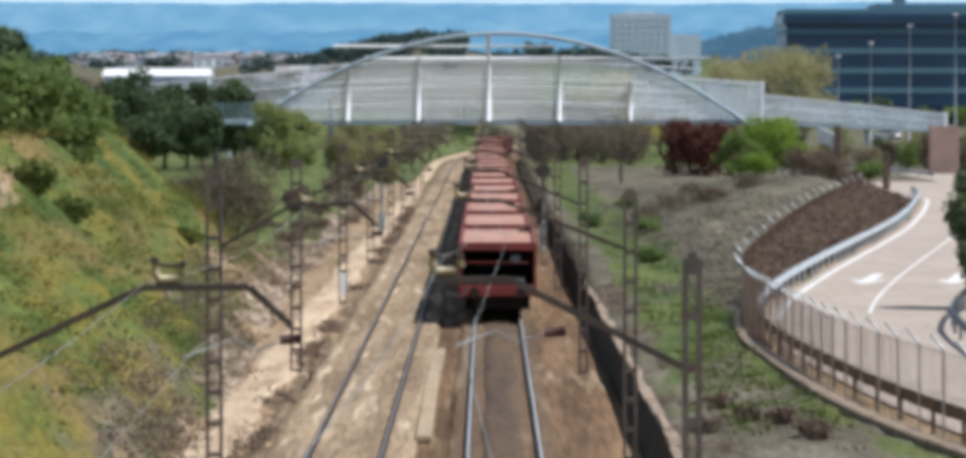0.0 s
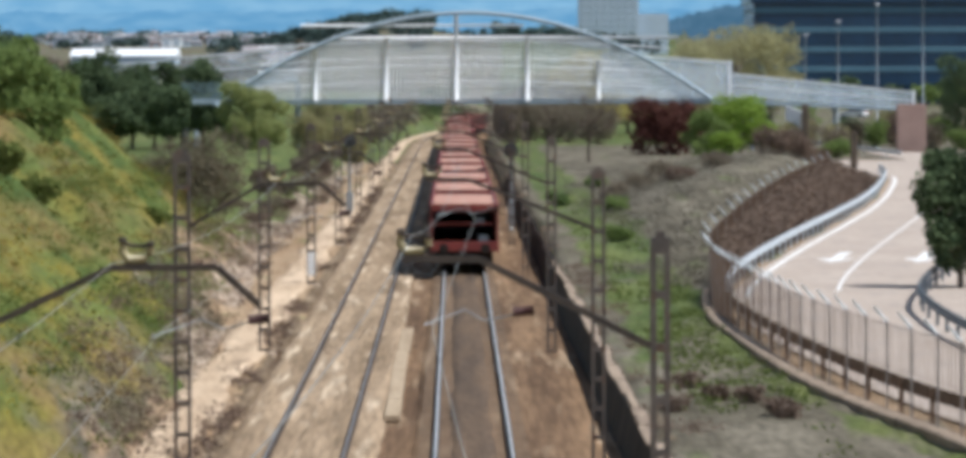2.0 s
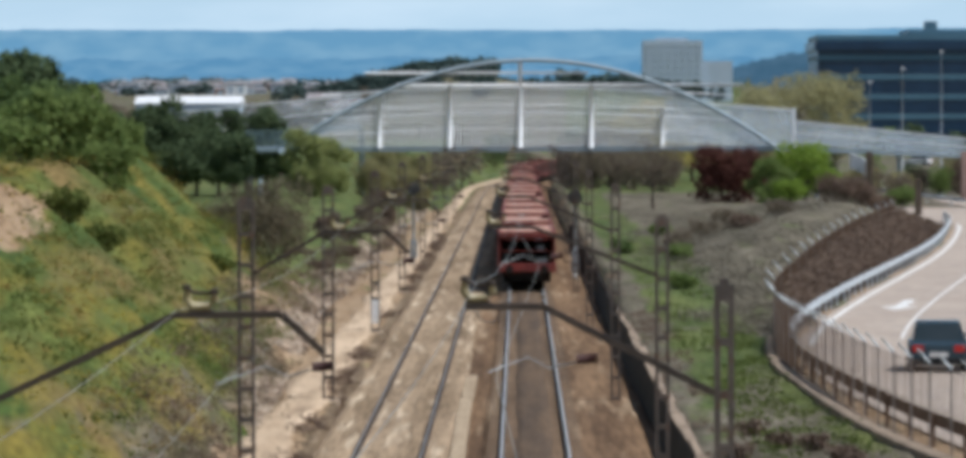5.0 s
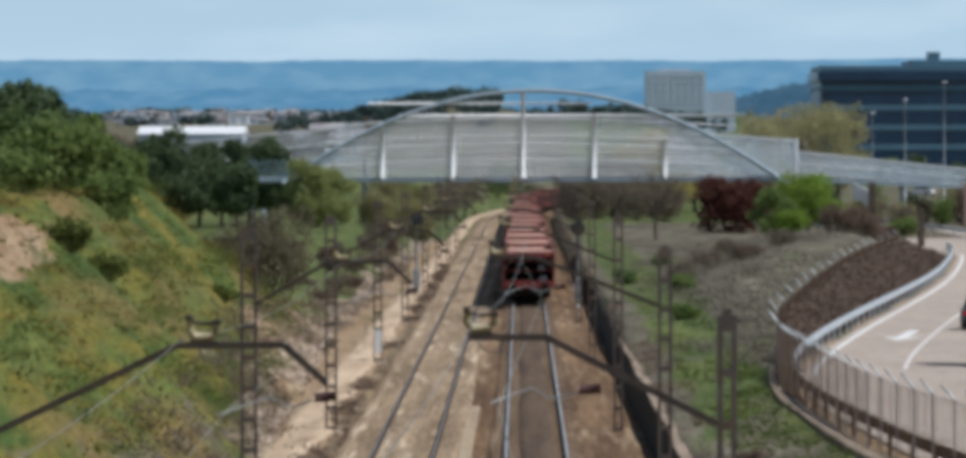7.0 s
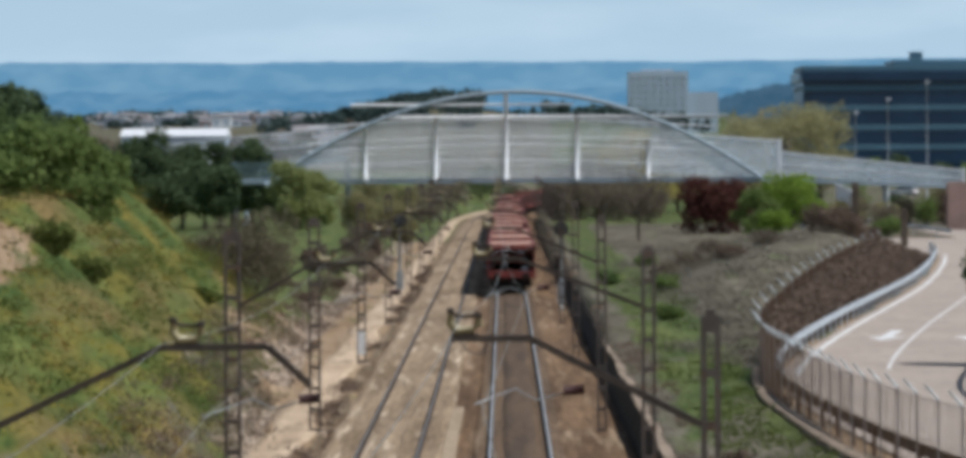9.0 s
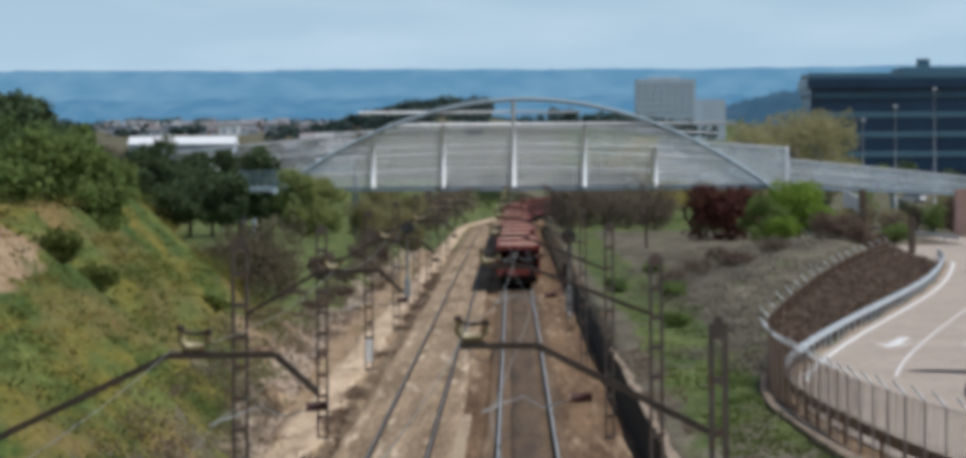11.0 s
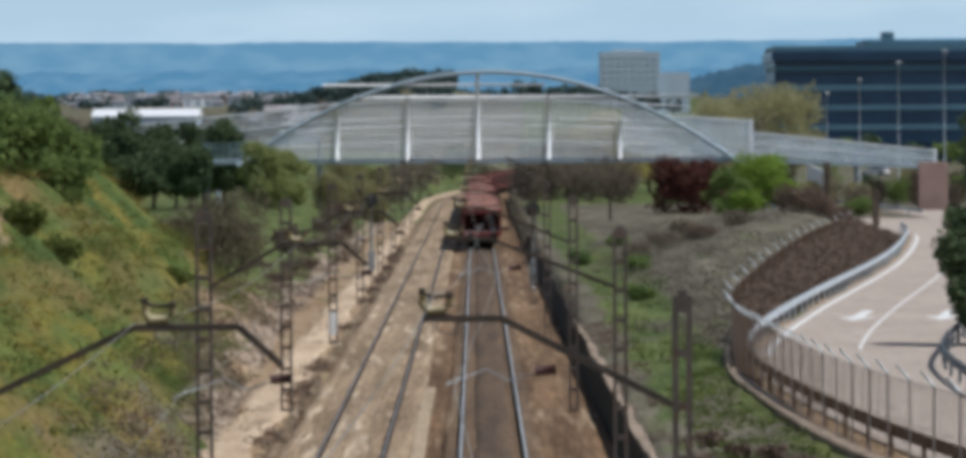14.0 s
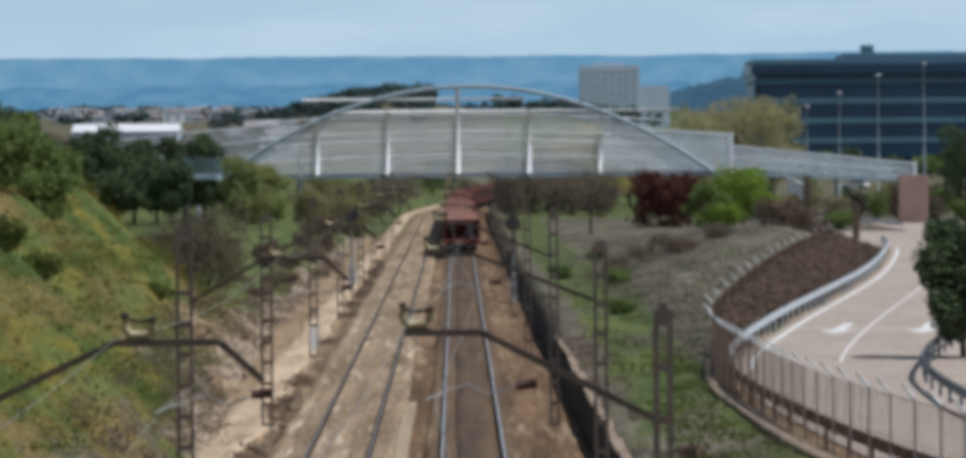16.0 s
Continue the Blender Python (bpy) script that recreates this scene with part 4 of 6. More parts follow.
def build_bridge():
    ob = tagged(new("arch_footbridge"), "pale steel arch footbridge with rod screens over the railway", "footbridge")
    bm = bmesh.new()
    box(bm, -27.8, 27.0, BY - 1.7, BY + 1.7, 5.72, 6.25, bevel=0.08)
    part("deck", bm, M_arch, ob, "grey-blue steel deck")

    def arch(x):
        return 15.0 - 9.3 * ((x - 1.3) / 25.4) ** 2
    for dy in (-1.9, 1.9):
        bm = bmesh.new()
        tube(bm, [(x, BY + dy, arch(x)) for x in axis([(-24.2, 26.9, 1.3)])], 0.225 if dy < 0 else 0.16, 10)
        part("arch", bm, M_arch, ob, "grey-blue tubular arch")
        for x in (-14.1, -6.95, 0.2, 7.4, 14.6):
            bm = bmesh.new()
            tube(bm, [(x, BY + dy, 6.1), (x, BY + dy, {-14.1: 11.3, 0.2: 14.8, 14.6: 10.1}.get(x, 12.6))], 0.19 if dy < 0 else 0.1, 8)
            part("hanger", bm, M_white, ob, "white round hanger")
        # tie beams
        for z, a, b, r in ((12.45, -12.4, 22.8, 0.16), (13.72, -15.6, 7.1, 0.12)):
            bm = bmesh.new()
            tube(bm, [(a, BY + dy, z), (b, BY + dy, z)], r if dy < 0 else r * 0.7, 8)
            part("tie_beam", bm, M_white, ob, "white horizontal tie beam")
    for x in axis([(-10, 12, 4.4)]):
        bm = bmesh.new()
        tube(bm, [(x, BY - 1.9, arch(x)), (x, BY + 1.9, arch(x))], 0.14, 6)
        part("cross_brace", bm, M_arch, ob)
    # mesh screens between deck and tie beam, one bay each
    xs = [-24.0, -20.6, -14.1, -6.95, 0.2, 7.4, 14.6, 20.4, 26.0]
    for dy in (-1.75, 1.75):
        for a, b in zip(xs, xs[1:]):
            bm = bmesh.new()
            if dy < 0:
                # thin upright rods
                for i in range(round((b - a) / 0.14)):
                    x = a + (i + 0.5) * 0.14
                    z1 = max(6.3, min(12.4, arch(x) - 0.3))
                    ring = [[bm.verts.new((x + 0.029 * math.cos(q), BY + dy + 0.029 * math.sin(q), z)) for q in (0.5, 1.76, 3.01, 4.27, 5.53)] for z in (6.2, z1)]
                    for q in range(5):
                        bm.faces.new((ring[0][q], ring[0][(q + 1) % 5], ring[1][(q + 1) % 5], ring[1][q]))
                tagged(part("screen", bm, M_white, ob), "pale screen of thin upright rods", kind="stuff")
                continue
            k = 5
            low = [bm.verts.new((a + (b - a) * i / k, BY + dy, 6.2)) for i in range(k + 1)]
            top = [bm.verts.new((a + (b - a) * i / k, BY + dy, max(6.3, min(12.4, arch(a + (b - a) * i / k) - 0.3)))) for i in range(k + 1)]
            for i in range(k):
                bm.faces.new((low[i], low[i + 1], top[i + 1], top[i]))
            part("screen", bm, M_screen_thin, ob, "translucent pale woven-wire screen")
    for z in (7.5, 8.7, 10.0, 11.2):
        a = 25.4 * math.sqrt((15.0 - z) / 9.3) - 0.6
        bm = bmesh.new()
        tube(bm, [(1.3 - a, BY - 1.8, z), (1.3 + a, BY - 1.8, z)], 0.022, 6)
        part("screen_rail", bm, M_white, ob, "thin white screen rail")
    # arched handrails inside
    for dz, r in ((-0.9, 0.06), (0.7, 0.09), (1.5, 0.06), (3.2, 0.09)):
        bm = bmesh.new()
        tube(bm, [(x, BY + 1.2, 8.0 + dz + 1.0 * math.cos(x / 16)) for x in axis([(-20, 22, 3)])], r, 6)
        part("handrail", bm, M_white, ob, "white curved handrail")
    bm = bmesh.new()
    box(bm, -27.8, -21.0, BY - 1.85, BY - 1.76, 6.25, 8.0, bevel=0.02)
    part("end_panel", bm, M_end, ob, "see-through blue-green end panel")
    for x in (-27.4, 26.6):
        bm = bmesh.new()
        tube(bm, [(x, BY, 0.0), (x, BY, 5.75)], 0.32, 12)
        part("pier", bm, M_dull, ob, "slim dark round pier")
    return ob


build_bridge()


def build_ramp():
    ob = tagged(new("access_ramp"), "pale sloping footbridge ramp with mesh parapets", "ramp")

    def slope(path, name, material, y0, label=""):
        bm = bmesh.new()
        rings = []
        for (x, z0, z1) in path:
            rings.append([bm.verts.new((x, y, z)) for y, z in ((y0, z0), (y0, z1), (y0 + 0.12, z1), (y0 + 0.12, z0))])
        for a, b in zip(rings, rings[1:]):
            for i in range(4):
                bm.faces.new((a[i], a[(i + 1) % 4], b[(i + 1) % 4], b[i]))
        part(name, bm, material, ob, label)
    for y0 in (BY + 2.2, BY + 5.0):
        slope([(15.0, 6.6, 10.9), (28.2, 6.2, 9.9)], "parapet", M_screen_thin, y0, "pale mesh parapet")
        slope([(28.2, 6.35, 8.75), (47.2, 5.15, 6.75)], "parapet", M_screen, y0, "pale mesh parapet")
        slope([(28.2, 8.7, 8.85), (47.2, 6.7, 6.85)], "top_rail", M_white, y0 - 0.05, "white top rail")
        slope([(28.2, 7.5, 7.58), (47.2, 5.9, 5.98)], "mid_rail", M_white, y0 - 0.03, "white mid rail")
        slope([(15.0, 10.85, 11.0), (28.2, 9.8, 9.98)], "top_rail", M_white, y0 - 0.05, "white top rail")
    bm = bmesh.new()
    vs = [bm.verts.new(v) for v in ((24, BY + 2.2, 5.9), (47.2, BY + 2.2, 4.9), (47.2, BY + 5.1, 4.9), (24, BY + 5.1, 5.9), (24, BY + 2.2, 6.4), (47.2, BY + 2.2, 5.2), (47.2, BY + 5.1, 5.2), (24, BY + 5.1, 6.4))]
    for f in ((0, 1, 5, 4), (1, 2, 6, 5), (2, 3, 7, 6), (3, 0, 4, 7), (4, 5, 6, 7), (3, 2, 1, 0)):
        bm.faces.new([vs[i] for i in f])
    part("ramp_deck", bm, M_arch, ob)
    for x, z in ((28.2, 10.1), (47.0, 7.0)):
        bm = bmesh.new()
        box(bm, x - 0.18, x + 0.18, BY + 2.1, BY + 2.4, 4.9 if x > 40 else 6.0, z)
        part("end_post", bm, M_white, ob, "white end post")
    for x, z in ((30.6, 6.0), (39, 5.4)):
        bm = bmesh.new()
        tube(bm, [(x, BY + 3.6, 0.6), (x, BY + 3.6, z - 0.7), (x, BY + 3.6, z)], [0.2, 0.2, 0.5], 10)
        part("pier", bm, M_arch, ob, "grey flared pier")


build_ramp()


def build_approach():
    """Walkway that leads on from the far side of the arch behind the pines."""
    ob = tagged(new("approach_walkway"), "pale mesh-sided walkway leading to the footbridge behind pines", "walkway")
    y0 = BY + 34
    ends = ((-40.0, 9.6), (-28.0, 10.7), (-17.0, 11.7))
    for (xa, za), (xb, zb) in zip(ends, ends[1:]):
        for name, lo, hi, dy, m in (("parapet", -3.2, 0.0, 0.0, M_screen), ("top_rail", -0.05, 0.12, -0.06, M_white), ("mid_rail", -1.7, -1.58, -0.05, M_white), ("walkway_deck", -3.7, -3.2, -0.04, M_arch)):
            bm = bmesh.new()
            t = 2.6 if name == "walkway_deck" else 0.08
            v = [bm.verts.new((x, y, z + d)) for x, z in ((xa, za), (xb, zb)) for y, d in ((y0 + dy, lo), (y0 + dy + t, lo), (y0 + dy + t, hi), (y0 + dy, hi))]
            for f in ((0, 1, 2, 3), (7, 6, 5, 4), (0, 4, 5, 1), (1, 5, 6, 2), (2, 6, 7, 3), (3, 7, 4, 0)):
                bm.faces.new([v[i] for i in f])
            part(name, bm, m, ob)
    for x, z in ends:
        bm = bmesh.new()
        tube(bm, [(x, y0 + 1.3, 0.0), (x, y0 + 1.3, z - 3.6)], 0.3, 10)
        part("pier", bm, M_arch, ob, "grey round pier")


build_approach()


# ---- far buildings ----
def office():
    ob = tagged(new("office_building"), "long dark-blue glass office block with pale floor bands", "office building")
    x0, x1, y0, y1 = 50.8, 118.0, 900.0, 930.0
    bm = bmesh.new()
    box(bm, x0 + 0.05, x1, y0 + 0.3, y1, 2.0, 21.0)
    part("core", bm, M_glass_blue, ob, "dark blue glazing")
    for i in range(5):
        z = 7.0 + i * 3.35
        bm = bmesh.new()
        box(bm, x0, x1, y0, y1, z + 2.25, z + 3.2, bevel=0.05)
        part("floor_band", bm, M_spandrel, ob, "blue-grey spandrel band")
        for k in range(22):
            bm = bmesh.new()
            x = x0 + 1.2 + k * 2.6
            box(bm, x, x + 2.45, y0 + 0.12, y0 + 0.3, z + 0.05, z + 2.25)
            part("window", bm, M_glass_blue, ob)
    bm = bmesh.new()
    box(bm, x0 - 0.5, x1, y0 - 0.5, y1, 21.0, 22.6, bevel=0.1)
    part("roof_edge", bm, M_glass_blue, ob)
    bm = bmesh.new()
    box(bm, 66.5, x1, y0 + 4, y1 - 3, 22.6, 24.6, bevel=0.1)
    box(bm, 69.5, 71.5, y0 + 5, y0 + 9, 24.6, 26.0)
    part("plant_room", bm, M_spandrel, ob)


office()


def tower():
    ob = tagged(new("apartment_tower"), "pale grey apartment block on the skyline", "apartment building")
    bm = bmesh.new()
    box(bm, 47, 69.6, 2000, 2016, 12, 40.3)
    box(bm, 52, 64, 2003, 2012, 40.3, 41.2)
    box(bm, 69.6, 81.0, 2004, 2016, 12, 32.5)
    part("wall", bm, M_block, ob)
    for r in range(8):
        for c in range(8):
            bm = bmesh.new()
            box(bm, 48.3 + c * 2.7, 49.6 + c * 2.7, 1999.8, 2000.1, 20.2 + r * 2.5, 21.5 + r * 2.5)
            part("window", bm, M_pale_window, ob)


tower()


def shed(name, x0, x1, y0, y1, z0, z1, material, label, category, ridge=0.0, rise=0.0):
    ob = tagged(new(name), label, category)
    bm = bmesh.new()
    box(bm, x0, x1, y0, y1, z0, z1)
    part("wall", bm, material, ob)
    bm = bmesh.new()
    o = 0.4
    v = [bm.verts.new(p) for p in ((x0 - o, y0 - o, z1), (x1 + o, y0 - o, z1), (x1 + o, y1 + o, z1), (x0 - o, y1 + o, z1), (x0 - o, (y0 + y1) / 2, z1 + max(ridge, rise, 0.3)), (x1 + o, (y0 + y1) / 2, z1 + max(ridge, rise, 0.3)))]
    for f in ((0, 1, 5, 4), (2, 3, 4, 5), (0, 4, 3), (1, 2, 5), (3, 2, 1, 0)):
        bm.faces.new([v[i] for i in f])
    part("roof", bm, M_white if ridge < 1 else M_roof_tile, ob)
    n = int((x1 - x0) / 4) if not rise else 0
    for k in range(min(n, 14)):
        bm = bmesh.new()
        x = x0 + (k + 0.3) * (x1 - x0) / n
        box(bm, x, x + (x1 - x0) / n * 0.45, y0 - 0.1, y0 + 0.1, z0 + (z1 - z0) * 0.45, z0 + (z1 - z0) * 0.8)
        part("window", bm, M_glass_blue if y0 < 2000 else M_pale_window, ob)


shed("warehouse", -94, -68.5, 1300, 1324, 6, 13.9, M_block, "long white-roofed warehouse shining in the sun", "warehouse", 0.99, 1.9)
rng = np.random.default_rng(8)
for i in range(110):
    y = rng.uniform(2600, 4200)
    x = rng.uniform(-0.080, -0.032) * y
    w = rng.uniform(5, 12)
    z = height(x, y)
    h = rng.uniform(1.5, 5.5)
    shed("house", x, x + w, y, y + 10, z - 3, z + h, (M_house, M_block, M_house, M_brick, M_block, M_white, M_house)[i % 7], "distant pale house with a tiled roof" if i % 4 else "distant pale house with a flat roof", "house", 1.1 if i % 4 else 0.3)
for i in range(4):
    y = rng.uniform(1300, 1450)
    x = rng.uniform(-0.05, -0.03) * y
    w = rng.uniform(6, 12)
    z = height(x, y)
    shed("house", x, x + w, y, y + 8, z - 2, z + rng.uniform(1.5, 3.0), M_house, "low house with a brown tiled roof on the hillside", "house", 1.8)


def ridge_line(name, y, base, top, seed, material, label, rough_):
    bm = bmesh.new()
    xs = axis([(-900, 900, 6)])
    vs = []
    for x in xs:
        n = noise.noise(Vector((x * 0.004, seed, 0))) * 0.6 + noise.noise(Vector((x * 0.015, seed, 4))) * 0.3 + noise.noise(Vector((x * 0.06, seed, 9))) * 0.12 + max(0.0, noise.noise(Vector((x * 0.13, seed, 15)))) * 0.22
        vs.append((bm.verts.new((x, y, base)), bm.verts.new((x, y + 8, (base + top + n * rough_) * 0.5 + 6)), bm.verts.new((x, y + 40, top + n * rough_))))
    for a, b in zip(vs, vs[1:]):
        for k in range(2):
            bm.faces.new((a[k], b[k], b[k + 1], a[k + 1]))
    tagged(part(name, bm, material), label, "hills", kind="structure")


# the ridges glow: blue aerial haze is set as their emission colour
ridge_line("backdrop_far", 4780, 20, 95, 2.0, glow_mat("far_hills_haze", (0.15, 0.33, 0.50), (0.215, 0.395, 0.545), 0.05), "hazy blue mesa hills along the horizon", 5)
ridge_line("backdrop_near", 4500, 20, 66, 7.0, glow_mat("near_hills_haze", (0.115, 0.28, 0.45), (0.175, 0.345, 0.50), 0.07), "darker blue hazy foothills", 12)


def lamp_post(x, y, z, h):
    ob = tagged(new("street_lamp"), "tall slim pale street lamp with a short arm", "street lamp", "street lamps by the office")
    ob.location = (x, y, z)
    bm = bmesh.new()
    tube(bm, [(0, 0, -0.3), (0, 0, h * 0.5), (0, 0, h)], [0.075, 0.06, 0.045], 8)
    part("pole", bm, M_guard, ob)
    bm = bmesh.new()
    box(bm, -0.2, 0.3, -0.12, 0.12, h - 0.05, h + 0.1, bevel=0.04)
    part("lamp_head", bm, M_white, ob)


for px, h in ((35.3, 11.6), (38.7, 13.0), (42.8, 14.8), (47.6, 16.0)):
    lamp_post(px + 1.5, 555, 1.2, h)

bm = bmesh.new()
box(bm, 43.8, 46.7, 524, 525, 0.4, 5.7, bevel=0.05)
tagged(part("brick_wall", bm, M_brick), "pinkish brick wall at the foot of the ramp", "wall")


def signal(x, y, z, label, h):
    ob = tagged(new("railway_signal"), label, "railway signal", "signals beside the line")
    ob.location = (x, y, z)
    bm = bmesh.new()
    tube(bm, [(0, 0, -0.3), (0, 0, h)], 0.09, 8)
    part("post", bm, M_galv, ob, "grey tubular post")
    bm = bmesh.new()
    tube(bm, [(0, -0.16, h + 0.1), (0, 0.04, h + 0.1)], 0.42, 14)
    part("backboard", bm, M_black, ob, "round black backboard")
    for k in (-0.16, 0.16):
        bm = bmesh.new()
        tube(bm, [(0, -0.42, h + 0.1 + k), (0, -0.15, h + 0.1 + k)], 0.12, 10)
        part("lamp_hood", bm, M_black, ob)
    bm = bmesh.new()
    box(bm, -0.22, 0.22, -0.12, 0.2, 0.4, 1.5, bevel=0.03)
    part("equipment_box", bm, M_galv, ob, "grey equipment box")


M_black = mat("matt_black_paint", (0.02, 0.02, 0.022), (0.03, 0.03, 0.03), 3, 0.6)
signal(-6.5, 328, -0.2, "railway signal with a round black head beside the path", 4.6)
signal(3.2, 300, -0.3, "railway signal with a round black head beside the wall", 4.5)

for x, y, h in ((28.6, 432, 5.2), (32.6, 432, 3.0)):
    bm = bmesh.new()
    box(bm, x - 0.28, x + 0.28, y - 0.28, y + 0.28, 0.5, 1.0 + h, bevel=0.03)
    tagged(part("gate_post", bm, M_bark), "brown weathered post by the junction", "post")

bm = bmesh.new()
sweep(bm, [(30.5 + 4.2 * math.sin(a), 520 - 4.0 * math.cos(a) + 4, 1.3 + 1.1 * a) for a in axis([(1.3, 2.5, 0.2)])], [(-0.08, 0.0), (-0.08, 1.5), (0.08, 1.5), (0.08, 0.0)])
tagged(part("spiral_ramp_wall", bm, M_white), "white curved wall of the spiral ramp", "ramp wall")
bm = bmesh.new()
tube(bm, [(34.4, 523.5, 0.5), (34.4, 523.5, 4.5)], 0.3, 10)
tagged(part("ramp_column", bm, M_white), "white round column under the spiral ramp", "column")

bm = bmesh.new()
box(bm, -6.12, -5.84, 220.25, 220.3, 0.2, 1.15, bevel=0.01)
tagged(part("marker_board", bm, M_white), "white marker board fixed to a catenary mast", "sign")


# ---- trees and bushes ----
def gz(x, y):
    return height(x, y) - 0.05


# on the bank
k = 0
for x, y, w, h, leaf, lab in (
        (-18.2, 200, 3.0, 3.2, L_bush, "dense dark green bush on the crest of the bank"),
        (-17.9, 207, 2.9, 3.0, L_bush, "dense dark green bush on the crest of the bank"),
        (-18.0, 215, 2.8, 2.7, L_bush, "dense dark green bush on the crest of the bank"),
        (-18.0, 224, 2.6, 2.3, L_bush, "dense dark green bush on the crest of the bank"),
        (-17.9, 232, 2.3, 1.8, L_bush, "dense dark green bush on the crest of the bank"),
        (-17.5, 237, 1.9, 1.1, L_bush, "dense dark green bush on the crest of the bank"),
        (-19.6, 214, 3.2, 3.7, L_pine, "tall dark evergreen shrub behind the crest"),
        (-19.4, 222, 3.0, 3.3, L_pine, "tall dark evergreen shrub behind the crest"),
        (-19.3, 230, 2.8, 3.0, L_pine, "tall dark evergreen shrub behind the crest"),
        (-18.9, 237, 2.6, 2.5, L_pine, "tall dark evergreen shrub behind the crest"),
        (-21.4, 226, 3.4, 4.2, L_pine, "tall dark evergreen shrub behind the crest"),
        (-16.6, 188, 4.0, 2.9, L_mid, "mid-green bush on the upper slope"),
        (-16.5, 197, 3.8, 2.7, L_mid, "mid-green bush on the upper slope"),
        (-15.7, 204, 3.2, 2.2, L_mid, "mid-green bush on the upper slope"),
        (-17.3, 192, 3.6, 3.0, L_bush, "mid-green bush on the upper slope"),
        (-14.8, 193, 2.6, 1.9, L_mid, "mid-green bush on the upper slope"),
        (-15.3, 198, 1.8, 1.3, L_mid, "mid-green bush on the upper slope"),
        (-16.5, 213, 1.9, 1.4, L_mid, "mid-green bush on the upper slope"),
        (-17.0, 180, 2.6, 1.9, L_mid, "mid-green bush on the upper slope"),
        (-13.6, 159, 1.9, 1.3, L_weed, "low green shrub on the grassy slope"),
        (-12.9, 164, 1.6, 0.9, L_weed, "low green shrub on the grassy slope"),
        (-11.6, 206, 1.4, 0.7, L_weed, "low green shrub on the grassy slope")):
    k += 1
    bush("bush", x, y, gz(x, y), w, w, h, leaf, lab, leaves=3600 if h > 2 else 900, size=0.12 if h > 1.5 else 0.09, seed=k, group="bushes on the bank")
bush("bush", -12.6, 262, gz(-12.6, 262), 6.4, 5.0, 4.7, L_thicket, "grey-brown leafless thicket at the end of the bank", leaves=9000, size=0.075, seed=40)
bush("bush", -14.9, 275, gz(-14.9, 275), 5.0, 4.0, 3.6, L_thicket, "grey-brown leafless thicket at the end of the bank", leaves=6000, size=0.075, seed=41)
for i, (x, y, w, h) in enumerate(((-14.6, 520, 4.6, 4.4), (-12.2, 528, 4.2, 4.0), (-10.0, 524, 3.4, 3.0))):
    bush("bush", x, y, gz(x, y), w, w, h, L_yel, "yellow-green shrub beside the line below the footbridge", leaves=4000, size=0.11, seed=45 + i)
# pines at the foot of the bridge
for i, (x, y, h, w) in enumerate(((-38.0, 556, 9.7, 7.6), (-34.2, 562, 8.8, 7.0), (-31.2, 552, 7.4, 7.2), (-29.0, 566, 8.8, 6.4), (-26.4, 558, 9.0, 5.0), (-28.3, 527, 6.6, 4.6), (-40.0, 566, 7.6, 6.6), (-35.0, 548, 6.0, 6.4))):
    tree("pine_tree", x, y, gz(x, y), h, w, L_pine, "dark umbrella-crowned pine on the grass", leaves=6500, size=0.2, seed=50 + i, group="pines by the footbridge", lift=0.16)
tree("spring_tree", -19.4, 492, gz(-19.4, 492), 6.2, 5.0, L_pale, "tree in fresh yellow-green leaf beside the pines", leaves=6500, size=0.14, seed=60, lift=0.03)
tree("spring_tree", -18.0, 500, gz(-18.0, 500), 5.8, 4.6, L_pale, "tree in fresh yellow-green leaf beside the pines", leaves=4600, size=0.14, seed=61, lift=0.03)
for i, (x, y, h, w, leaf) in enumerate(((-15.0, 575, 5.6, 5.5, L_yel), (-11.5, 590, 5.2, 5, L_yel), (-9.0, 640, 5.5, 5, L_twig), (-8.0, 720, 6, 6, L_twig), (-10.5, 800, 7, 7, L_twig), (-9.5, 900, 7, 8, L_pine), (-7.0, 1010, 8, 8, L_pine), (8.0, 610, 6.5, 5.5, L_twig), (12.5, 600, 7, 6.5, L_twig), (9.5, 700, 7, 6, L_mid), (13.0, 760, 8, 8, L_twig), (11.0, 850, 8, 7, L_twig), (12.5, 960, 8, 8, L_twig))):
    tree("tree", x + curve(y), y, gz(x + curve(y), y), h, w, leaf, "leafless spring tree beside the line" if leaf is L_twig else "small tree coming into leaf beside the line", leaves=1800 if leaf is L_twig else 3000, size=0.11, seed=70 + i, bare=leaf is L_twig, lift=0.2)
tree("tree", 11.6, 455, gz(11.6, 455), 6.2, 6.0, L_thicket, "bare broad-crowned tree on the grass", leaves=2600, size=0.05, seed=90, bare=True)
tree("tree", 10.2, 552, gz(10.2, 552), 5.2, 4.5, L_twig, "bare slender tree on the grass", leaves=1600, size=0.07, seed=91, bare=True)
for i, (x, y, w, h) in enumerate(((19.4, 497, 8.6, 6.6),)):
    bush("plum_bush", x, y, gz(x, y) - 0.6, w, w, h, L_red, "large dark purple-red plum bush below the footbridge", leaves=8000, size=0.15, seed=100 + i)
tree("spring_tree", 23.4, 430, gz(23.4, 430), 5.3, 5.2, L_lime, "bright lime-green young tree by the fence", leaves=4500, size=0.12, seed=110, lift=0.12)
